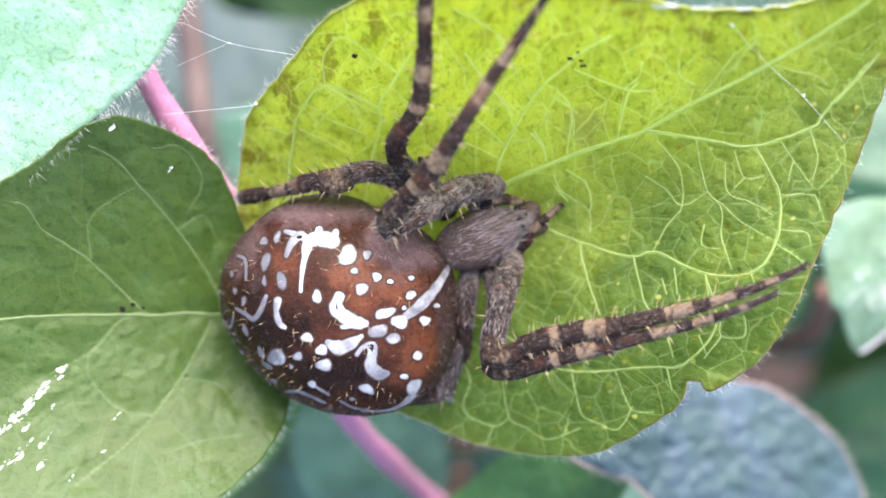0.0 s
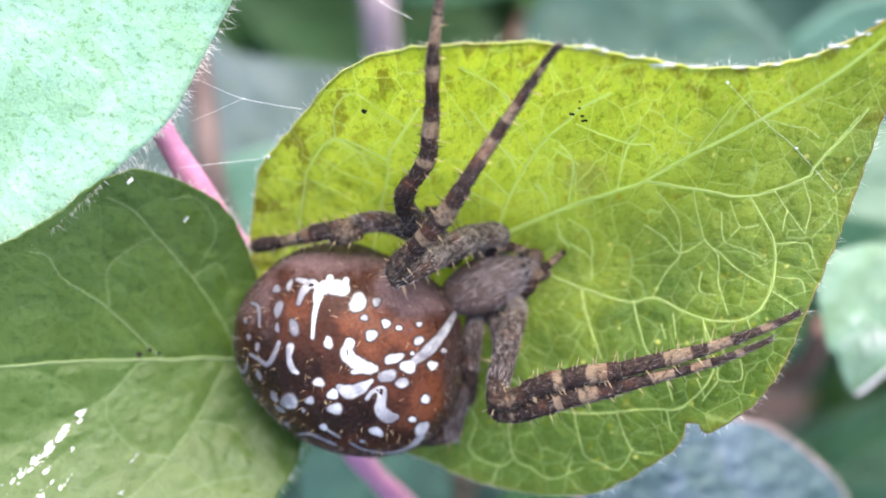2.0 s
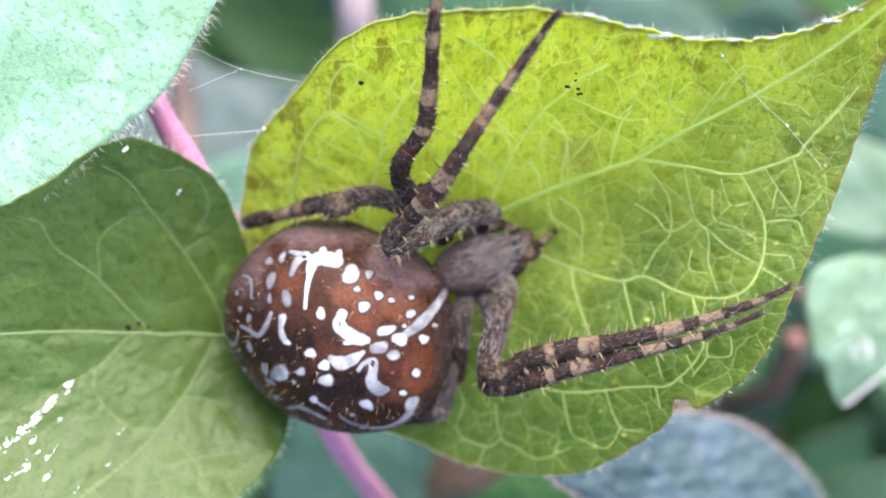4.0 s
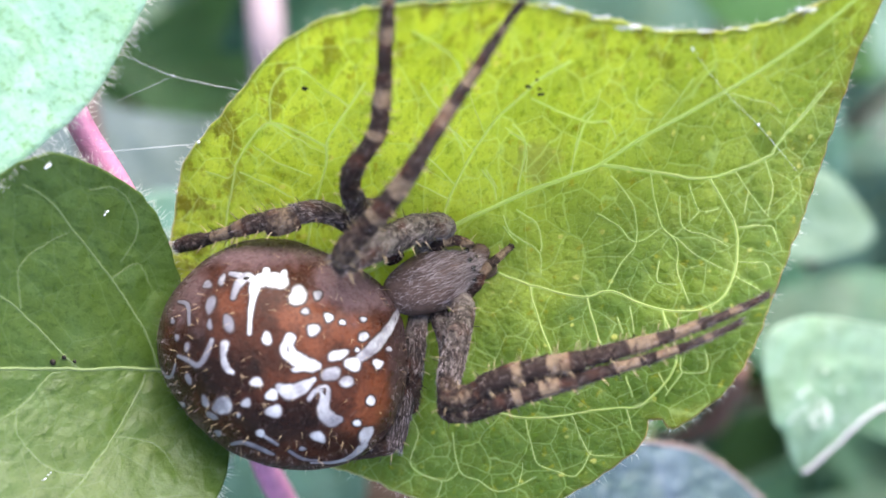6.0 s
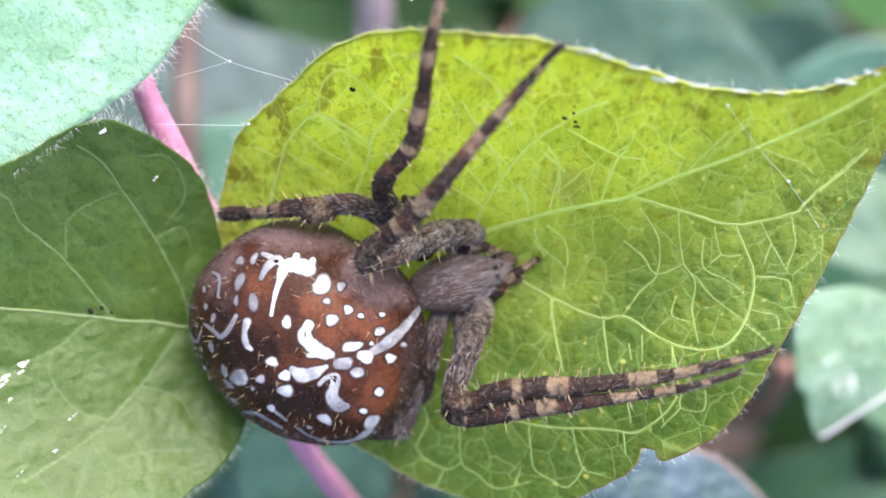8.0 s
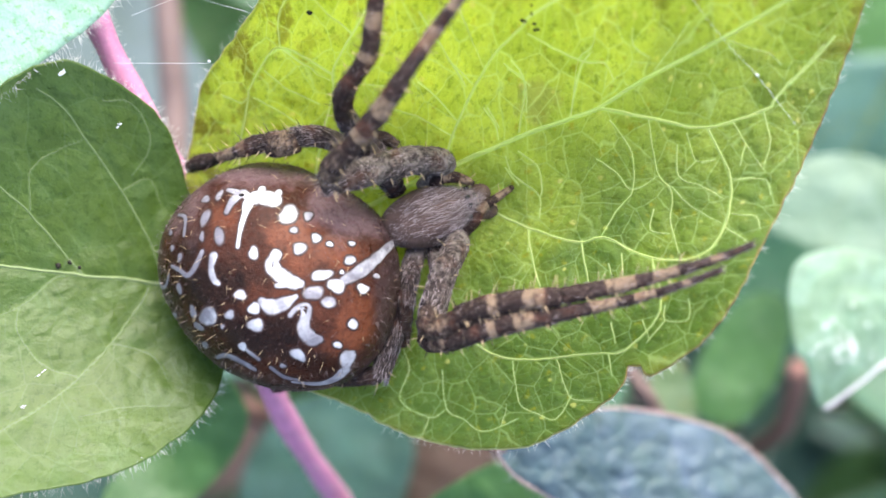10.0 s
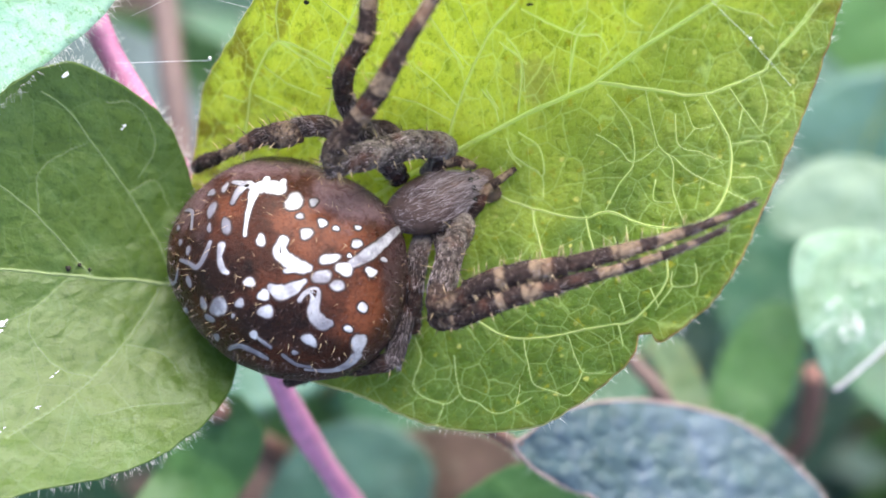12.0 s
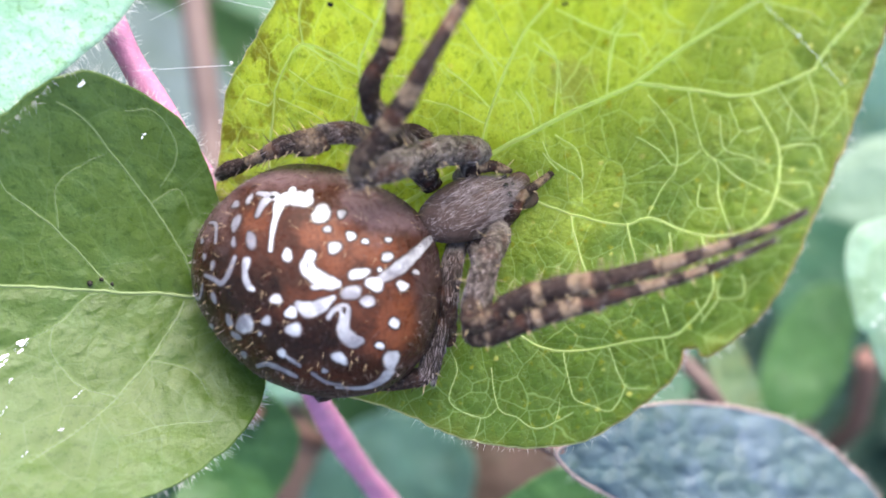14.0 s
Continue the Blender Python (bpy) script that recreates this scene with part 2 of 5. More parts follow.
def from_lists(name, verts, faces, material, parent=None, label="", smooth=True):
    me = bpy.data.meshes.new(name)
    me.from_pydata([tuple(c * MM for c in v) for v in verts], [], faces)
    me.materials.append(material)
    for p in me.polygons:
        p.use_smooth = smooth
    ob = new(name, me)
    if parent:
        ob.parent = parent
    return tagged(ob, label)


def give_attribute(ob, name, values):
    a = ob.data.attributes.new(name, "FLOAT", "POINT")
    a.data.foreach_set("value", values)


def holder(name, label, category, x=0.0, y=0.0, z=0.0, group=""):
    ob = new(name)
    ob.empty_display_size = 0.003
    ob.location = at(x, y, z)
    return tagged(ob, label, category, group)


def spline(pts, per, closed=False):
    """Catmull-Rom through the points, per steps a span."""
    pts = [Vector(p) for p in pts]
    n, out = len(pts), []
    for i in range(n if closed else n - 1):
        if closed:
            p0, p1, p2, p3 = (pts[(i + k) % n] for k in (-1, 0, 1, 2))
        else:
            p0, p1, p2, p3 = (pts[min(max(i + k, 0), n - 1)] for k in (-1, 0, 1, 2))
        for s in range(per):
            u = s / per
            out.append(0.5 * (2 * p1 + (p2 - p0) * u + (2 * p0 - 5 * p1 + 4 * p2 - p3) * u * u + (3 * p1 - p0 - 3 * p2 + p3) * u ** 3))
    if not closed:
        out.append(pts[-1])
    return out


def tube(verts, faces, path, radii, sides=8, caps=True, squash=1.0):
    """Adds a tube along a path, in millimetres, to vertex and face lists; returns how far along each ring lies."""
    path = [Vector(p) for p in path]
    base, along, total = len(verts), [], 0.0
    ref = Vector((0, 0, 1))
    for i, p in enumerate(path):
        d = (path[min(i + 1, len(path) - 1)] - path[max(i - 1, 0)]).normalized()
        side = d.cross(ref)
        side = side.normalized() if side.length > 1e-3 else Vector((1, 0, 0))
        up = side.cross(d)
        total += (p - path[i - 1]).length if i else 0
        for k in range(sides):
            a = 2 * math.pi * k / sides
            verts.append(p + radii[i] * (math.cos(a) * side + math.sin(a) * squash * up))
            along.append(total)
    for i in range(len(path) - 1):
        for k in range(sides):
            a, b = base + i * sides + k, base + i * sides + (k + 1) % sides
            faces.append((a, b, b + sides, a + sides))
    if caps:
        faces.append(tuple(base + k for k in reversed(range(sides))))
        faces.append(tuple(base + (len(path) - 1) * sides + k for k in range(sides)))
    return along


def hair(verts, faces, p, d, length, width, bend):
    """One curved tapering hair with three sides."""
    d = d.normalized()
    side = d.cross(Vector((0.3, 0.2, 1))).normalized()
    up = side.cross(d)
    b = len(verts)
    for s, w in ((0, 1.0), (0.5, 0.7)):
        c = p + d * length * s + bend * length * s * s
        for k in range(3):
            a = 2.0944 * k
            verts.append(c + w * width * (math.cos(a) * side + math.sin(a) * up))
    verts.append(p + d * length + bend * length)
    for k in range(3):
        n = (k + 1) % 3
        faces.append((b + k, b + n, b + 3 + n, b + 3 + k))
        faces.append((b + 3 + k, b + 3 + n, b + 6))


# ---- leaf surfaces ----
def main_z(x, y):
    """Height of the big leaf, cupped along its far margin."""
    x, y = x / 10, y / 10
    z = -5.720 + 3.113 * x + 4.507 * y + 0.517 * x * x + 0.017 * x * y + 4.781 * y * y - 0.088 * x ** 3 - 2.458 * x * x * y + 0.048 * x * y * y + 2.417 * y ** 3
    z -= 1.4 * math.exp(-((x - 0.5) / 0.62) ** 2 - ((y - 0.2) / 0.42) ** 2)
    return max(-9.6, min(z, 9.0))


def left_z(x, y):
    x, y = max(x, -26) / 10, y / 10
    return -11.910 - 3.435 * x + 1.530 * y + 0.453 * x * x - 1.517 * x * y + 3.869 * y * y


def mint_z(x, y):
    return -5.0 - 0.15 * x + 0.35 * y - 0.004 * (x + 22) ** 2


def waved(height, seed, size=0.12, freq=0.35):
    """The surface with a leaf's small unevenness laid over it."""
    return lambda x, y: height(x, y) + size * noise.noise((x * freq, y * freq, seed * 7.3)) + size * 0.35 * noise.noise((x * freq * 3, y * freq * 3, seed))


def blade(name, outline, centre, height, material, parent, rings=26, per=6, thick=0.22, wavy=0.12, freq=0.35, wobble=0.05, seed=0, label="", veins=(), quilt=0.1):
    """A leaf blade: outline points in millimetres, filled in rings towards a centre and lifted to its surface.
    veins: (points, radius), in which the blade is grooved and between which it swells."""
    rim = spline([(x, y, 0) for x, y in outline], per, True)
    rim = [p + Vector((noise.noise((p.x * 1.7, p.y * 1.7, seed)), noise.noise((p.x * 1.7, p.y * 1.7, seed + 40)), 0)) * wobble for p in rim]
    n, c = len(rim), Vector((*centre, 0))
    verts, faces = [], []
    for face, down in ((1, 0.0), (-1, thick)):
        base = len(verts)
        verts.append(Vector((c.x, c.y, height(c.x, c.y) - down)))
        for r in range(1, rings + 1):
            s = (r / rings) ** 0.9
            for p in rim:
                q = c.lerp(p, s)
                w = wavy * noise.noise((q.x * freq, q.y * freq, seed * 7.3)) + wavy * 0.35 * noise.noise((q.x * freq * 3, q.y * freq * 3, seed))
                thin = down * (1 - 0.8 * s ** 6)
                verts.append(Vector((q.x, q.y, height(q.x, q.y) + w - thin)))
        for k in range(n):
            f = (base, base + 1 + k, base + 1 + (k + 1) % n)
            faces.append(f if face > 0 else f[::-1])
        for r in range(rings - 1):
            for k in range(n):
                a, b = base + 1 + r * n + k, base + 1 + r * n + (k + 1) % n
                f = (a, a + n, b + n, b)
                faces.append(f if face > 0 else f[::-1])
    top, low = 1 + (rings - 1) * n, 1 + rings * n + 1 + (rings - 1) * n
    for k in range(n):
        m = (k + 1) % n
        faces.append((top + k, low + k, low + m, top + m))
    flat = np.array([(v.x, v.y) for v in verts])
    near, mark = np.full(len(flat), 9.0), np.zeros(len(flat))
    for points, radius in veins:
        points = [(p.x, p.y) for p in spline([(x, y, 0) for x, y in points], 3)]
        for a, b in zip(points, points[1:]):
            a, d = np.array(a), np.array(b) - np.array(a)
            lo, hi = np.minimum(a, b) - 1.5, np.maximum(a, b) + 1.5
            here = np.nonzero(((flat > lo) & (flat < hi)).all(1))[0]
            t = np.clip((flat[here] - a) @ d / (d @ d), 0, 1)
            gap = np.hypot(*(flat[here] - a - t[:, None] * d).T)
            near[here] = np.minimum(near[here], gap)
            mark[here] = np.maximum(mark[here], min(1.0, 0.62 + 3 * radius) * np.exp(-(gap / (0.045 + 0.25 * radius)) ** 2))
    if len(veins):
        for v, g in zip(verts, quilt * (1 - np.exp(-(near / 0.45) ** 2))):
            v.z += g
    ob = from_lists(name, verts, faces, material, parent, label)
    give_attribute(ob, "vein", mark)
    one = [0.0] + [(r / rings) ** 0.9 for r in range(1, rings + 1) for _ in rim]
    give_attribute(ob, "rim", one * 2)
    return ob, rim


def vein(parent, points, height, r0, r1, material, lift=0.03, name="vein", rise=0.6):
    """A vein standing as a low rounded ridge on the blade, its feet sunk into it."""
    path = spline([(x, y, 0) for x, y in points], 8)
    path = [Vector((p.x + 0.09 * noise.noise((p.x * 1.1, p.y * 1.1, 3)), p.y + 0.09 * noise.noise((p.x * 1.5, p.y * 1.5, 9)), 0)) for p in path]
    n = len(path)
    verts, faces = [], []
    for i, p in enumerate(path):
        d = (path[min(i + 1, n - 1)] - path[max(i - 1, 0)]).normalized()
        r = 0.56 * (r0 + (r1 - r0) * i / (n - 1)) * (min(1.0, 0.35 + 0.2 * (n - 1 - i)) if r0 < 0.08 else 1.0)
        for side, up in ((-1.0, -0.6), (-0.6, 0.5), (0, 1.0), (0.6, 0.5), (1.0, -0.6)):
            x, y = p.x - d.y * side * r, p.y + d.x * side * r
            verts.append(Vector((x, y, height(x, y) + lift + up * r * rise)))
    for i in range(n - 1):
        faces += [(i * 5 + k, i * 5 + 5 + k, i * 5 + 6 + k, i * 5 + 1 + k) for k in range(4)]
    return from_lists(name, verts, faces, material, parent)


def fringe(parent, rim, height, count, length, material, seed, pick=None, name="margin_hairs"):
    """Fine hairs standing out from a leaf's margin."""
    rng = random.Random(seed)
    verts, faces = [], []
    n = len(rim)
    mid = sum(rim, Vector()) / n
    for _ in range(count):
        i = rng.randrange(n)
        u = rng.random()
        p = rim[i].lerp(rim[(i + 1) % n], u)
        if pick and not pick(p):
            continue
        t = (rim[(i + 1) % n] - rim[i]).normalized()
        out = Vector((t.y, -t.x, 0))
        if out.dot(p - mid) < 0:
            out = -out
        d = out + t * rng.uniform(-0.6, 0.6) + Vector((0, 0, rng.uniform(-0.5, 0.7)))
        q = Vector((p.x, p.y, height(p.x, p.y) - 0.05))
        hair(verts, faces, q, d, length * rng.uniform(0.4, 1.35), 0.0095, Vector((rng.uniform(-0.3, 0.3), rng.uniform(-0.3, 0.3), rng.uniform(-0.2, 0.3))))
    return tagged(from_lists(name, verts, faces, material, parent), kind="stuff")


# ---- soil ----
def build_ground():
    bm = bmesh.new()
    steps = 60
    grid = []
    for i in range(steps + 1):
        row = []
        for j in range(steps + 1):
            u, v = (i / steps * 2 - 1), (j / steps * 2 - 1)
            x, y = 60 * u ** 5 + 0.35 * u, 60 * v ** 5 + 0.35 * v
            z = 0.012 * noise.noise((x * 18, y * 18, 1)) + 0.006 * noise.noise((x * 60, y * 60, 4))
            row.append(bm.verts.new((x, y, z if abs(x) + abs(y) < 3 else 0)))
        grid.append(row)
    for i in range(steps):
        for j in range(steps):
            bm.faces.new((grid[i][j], grid[i + 1][j], grid[i + 1][j + 1], grid[i][j + 1]))
    tagged(part("ground", bm, soil), "dark brown garden soil under the leaves", "ground", kind="structure")


build_ground()


# ---- stem ----
def build_stem():
    ob = holder("stem", "thin pink downy twig carrying the leaves", "stem", -11, -3, -11)
    path = spline([(-26, 28, -9), (-19.5, 13.5, -5.5), (-16.4, 7.0, -5.5), (-13, 1, -9.5), (-10.6, -4, -12), (-8.1, -10.3, -18.5), (-5.0, -15.9, -31), (-1, -24, -60), (2, -34, -120), (2, -40, -300)], 10)
    path = [p - Vector((-11, -3, -11)) for p in path]
    verts, faces = [], []
    tube(verts, faces, path, [0.7 + 0.06 * math.sin(i * 0.9) for i in range(len(path))], 14)
    from_lists("stalk", verts, faces, stem_pink, ob)
    rng = random.Random(5)
    verts, faces = [], []
    for _ in range(900):
        i = rng.randrange(10, 62)
        p, d = path[i].lerp(path[i + 1], rng.random()), (path[i + 1] - path[i]).normalized()
        a = rng.uniform(0, 6.283)
        s = d.cross(Vector((0, 0, 1))).normalized()
        o = math.cos(a) * s + math.sin(a) * s.cross(d)
        hair(verts, faces, p + o * 0.68, o + d * rng.uniform(-0.3, 0.3), rng.uniform(0.15, 0.4), 0.014, Vector((0, 0, -0.2)))
    tagged(from_lists("down_hairs", verts, faces, hair_white, ob), kind="stuff")


build_stem()


# ---- the big leaf ----
def build_main_leaf():
    skin = waved(main_z, 1)
    ob = holder("leaf", "large yellow-green leaf with pale net veins and a nibbled margin", "leaf")
    outline = [(-13.6, -2.5), (-13.0, 0.6), (-12.5, 3.3), (-11.8, 5.9), (-9.7, 7.7), (-7.4, 9.5), (-4.8, 10.4), (-1.0, 10.5), (3.4, 10.3), (6.6, 9.8), (9.8, 9.3),
               (12.6, 9.3), (15.4, 9.8), (17.6, 10.7), (20.4, 12.0), (19.8, 9.1), (18.9, 5.6), (17.1, 0.9), (15.5, -2.5), (14.0, -5.5), (12.4, -7.2), (11.0, -8.1),
               (10.6, -7.7), (9.95, -7.75), (9.6, -8.8), (7.7, -10.4), (5.4, -11.6), (2.4, -11.8), (-0.7, -11.2), (-3.6, -9.9), (-7.5, -8.6), (-11.5, -6.2)]
    ribs = []
    v = lambda r0, r1, *p: ribs.append((r0, r1, p))
    v(0.26, 0.22, (-10.5, -3.5), (-5, -0.8), (-1.0, 1.2), (2.0, 2.5))
    v(0.22, 0.07, (2.0, 2.5), (4.4, 3.4), (6.7, 4.1), (8.1, 4.5), (9.9, 5.5), (12.3, 6.6), (15.1, 8.1), (17.3, 9.5), (20.0, 11.6))
    v(0.13, 0.06, (8.1, 4.5), (10.8, 4.0), (13.2, 3.6), (15.8, 4.4), (16.2, 4.9), (17.8, 6.6), (18.6, 7.6))
    v(0.11, 0.06, (-3.0, 1.0), (0.0, 1.2), (2.4, 0.4), (5.1, -0.8), (7.5, -1.6), (8.8, -1.4), (11.0, -2.5), (13.2, -2.4), (14.2, -0.9), (14.4, 1.3), (13.2, 3.6))
    v(0.11, 0.05, (0.7, 2.0), (1.3, 3.9), (2.8, 6.3), (4.2, 7.4), (4.6, 7.8), (6.0, 8.4))
    v(0.11, 0.06, (-6.0, 1.0), (-5.5, 3.4), (-4.9, 5.2), (-4.8, 6.2), (-3.8, 7.4), (-3.1, 8.2))
    v(0.09, 0.05, (-9.9, 0.6), (-9.9, 3.0), (-9.4, 5.0), (-9.1, 5.8), (-7.5, 7.1), (-4.8, 5.9))
    v(0.07, 0.05, (-7.5, 7.1), (-7.4, 8.3), (-6.3, 9.0), (-4.6, 7.9), (-3.8, 7.4))
    v(0.07, 0.05, (5.1, -0.8), (5.3, -2.2), (6.0, -4.5))
    v(0.09, 0.05, (0.8, -5.2), (3.5, -7.1), (5.5, -7.4), (8.2, -7.1), (9.9, -6.9), (11.4, -5.0), (11.0, -2.6))
    v(0.06, 0.05, (7.7, -1.5), (8.1, -3.7), (8.8, -4.8))
    v(0.06, 0.04, (4.4, 3.6), (4.5, 5.6), (3.8, 6.3))
    v(0.06, 0.04, (6.8, 4.2), (7.1, 6.0), (7.5, 6.6))
    v(0.06, 0.04, (-0.6, 8.0), (0.4, 6.9), (1.7, 5.4))
    v(0.06, 0.04, (-1.1, 9.7), (0.7, 8.8), (1.4, 7.9), (2.5, 6.1))
    # finer cross veins
    v(0.042, 0.028, (10.5, 4.0), (10.8, 2.7), (11.2, 1.5), (12.0, 0.7), (12.8, -0.1), (14.0, -0.9))
    v(0.042, 0.028, (11.2, 1.5), (11.8, 0.6), (11.8, -0.8), (12.2, -2.3))
    v(0.042, 0.028, (8.7, 4.0), (9.8, 2.7), (10.0, 0.9), (9.3, -0.1), (8.6, -1.4))
    v(0.042, 0.028, (8.2, 2.4), (9.2, 1.7), (10.0, 0.9), (11.2, 1.5))
    v(0.042, 0.028, (14.5, 1.2), (15.9, 1.2), (16.2, 0.4))
    v(0.042, 0.028, (14.4, -0.4), (15.5, -0.6), (15.7, -1.3))
    v(0.042, 0.028, (14.2, -1.1), (14.9, -1.6), (15.4, -2.1))
    v(0.042, 0.028, (11.9, 2.9), (12.0, 1.6), (12.4, 1.2), (13.2, 0.9), (14.1, 0.3))
    v(0.042, 0.028, (12.3, 3.4), (12.8, 2.1), (13.7, 2.2))
    v(0.042, 0.028, (12.8, 2.1), (12.3, 1.6))
    v(0.042, 0.028, (11.0, -0.1), (10.9, -1.1), (11.7, -1.3))
    v(0.042, 0.028, (9.0, -2.7), (9.2, -3.5))
    v(0.042, 0.028, (9.6, -2.2), (9.7, -3.5))
    v(0.042, 0.028, (13.0, -2.4), (13.2, -3.2))
    v(0.042, 0.028, (11.0, -2.5), (11.1, -3.6))
    v(0.042, 0.028, (11.6, -4.8), (11.6, -5.5), (12.6, -5.5), (12.6, -4.5))
    v(0.042, 0.028, (11.6, -5.5), (10.8, -6.6))
    v(0.042, 0.028, (9.2, -5.6), (9.4, -6.6))
    v(0.042, 0.028, (10.6, -5.5), (10.9, -6.4))
    v(0.042, 0.028, (9.1, -7.1), (9.3, -8.2))
    v(0.042, 0.028, (14.3, 3.9), (15.0, 2.9), (15.9, 1.6))
    v(0.042, 0.028, (15.7, 4.2), (16.1, 3.1), (15.9, 1.9))
    v(0.042, 0.028, (15.0, 2.9), (14.8, 1.8))
    v(0.042, 0.028, (-0.9, -7.0), (-0.6, -8.1), (-1.0, -9.5), (0.5, -10.4), (1.4, -9.9))
    v(0.042, 0.028, (1.1, -8.0), (1.4, -9.9), (2.3, -10.4), (3.2, -11.0), (4.2, -10.7), (5.0, -10.3))
    v(0.042, 0.028, (4.6, -7.5), (5.0, -9.5), (5.8, -10.0), (6.8, -10.3), (7.5, -9.1))
    v(0.042, 0.028, (6.7, -7.4), (7.4, -9.2), (8.5, -9.3))
    v(0.042, 0.028, (4.2, -10.7), (4.4, -9.6))
    v(0.042, 0.028, (0.5, -10.4), (0.2, -11.4))
    v(0.042, 0.028, (3.8, 2.6), (4.1, 1.9), (4.7, 1.4), (5.6, 0.7), (5.6, -0.4))
    v(0.042, 0.028, (4.4, 2.8), (5.4, 2.1), (5.7, 1.1), (5.6, 0.7))
    v(0.042, 0.028, (2.8, 4.6), (3.4, 3.8))
    v(0.042, 0.028, (5.2, -0.9), (5.1, -2.0))
    v(0.042, 0.028, (-7.5, 7.1), (-6.3, 6.4), (-5.0, 5.7))
    v(0.042, 0.028, (-9.1, 5.2), (-7.8, 4.6), (-6.6, 3.9))
    v(0.042, 0.028, (-10.8, 5.4), (-9.8, 5.0), (-9.3, 5.3))
    v(0.042, 0.028, (-8.4, 6.3), (-7.5, 5.6), (-6.8, 5.3), (-5.6, 4.8))
    v(0.042, 0.028, (-3.1, 5.5), (-2.2, 5.4))
    v(0.042, 0.028, (-0.6, 5.6), (0.4, 4.9), (1.4, 4.0))
    v(0.042, 0.028, (-1.9, 4.5), (-0.9, 4.3), (-0.1, 4.0), (1.2, 3.4))
    v(0.042, 0.028, (2.6, 4.6), (3.2, 3.9), (3.4, 3.3))
    v(0.042, 0.028, (0.8, 6.4), (2.0, 5.5))
    v(0.042, 0.028, (3.7, 6.0), (4.5, 5.6), (4.7, 4.4))
    v(0.042, 0.028, (3.8, 2.1), (4.5, 1.3))
    v(0.042, 0.028, (7.6, 7.4), (7.5, 6.8), (7.0, 6.3), (6.9, 5.2))
    v(0.042, 0.028, (4.5, 7.2), (7.0, 6.3), (8.2, 6.2), (8.7, 5.5))
    v(0.042, 0.028, (9.3, 7.4), (9.4, 6.8), (10.2, 6.4))
    v(0.042, 0.028, (11.8, 7.7), (11.4, 7.1), (10.5, 5.9))
    v(0.042, 0.028, (13.7, 7.1), (15.6, 6.7), (16.3, 6.3))
    v(0.042, 0.028, (18.2, 7.3), (17.4, 6.3), (16.4, 5.2))
    v(0.042, 0.028, (3.5, 6.2), (4.8, 5.4))
    _, rim = blade("blade", outline, (6.0, 0.0), skin, leaf_green, ob, wavy=0, rings=150, per=20, thick=0.05, seed=1, veins=[(p, r0) for r0, _, p in ribs], wobble=0.1)
    for r0, r1, p in ribs:
        vein(ob, p, skin, r0, r1, vein_pale, 0.015, "midrib" if r0 > 0.2 else "vein", 0.7)
    verts, faces = [], []
    ring = [Vector((p.x, p.y, skin(p.x, p.y) - 0.05)) for p in rim]
    tube(verts, faces, ring + ring[:1], [0.07] * (len(ring) + 1), 6, False)
    from_lists("margin", verts, faces, edge_brown, ob, "thin browned leaf margin")
    fringe(ob, rim, skin, 560, 0.42, hair_white, 11)
    return ob


build_main_leaf()


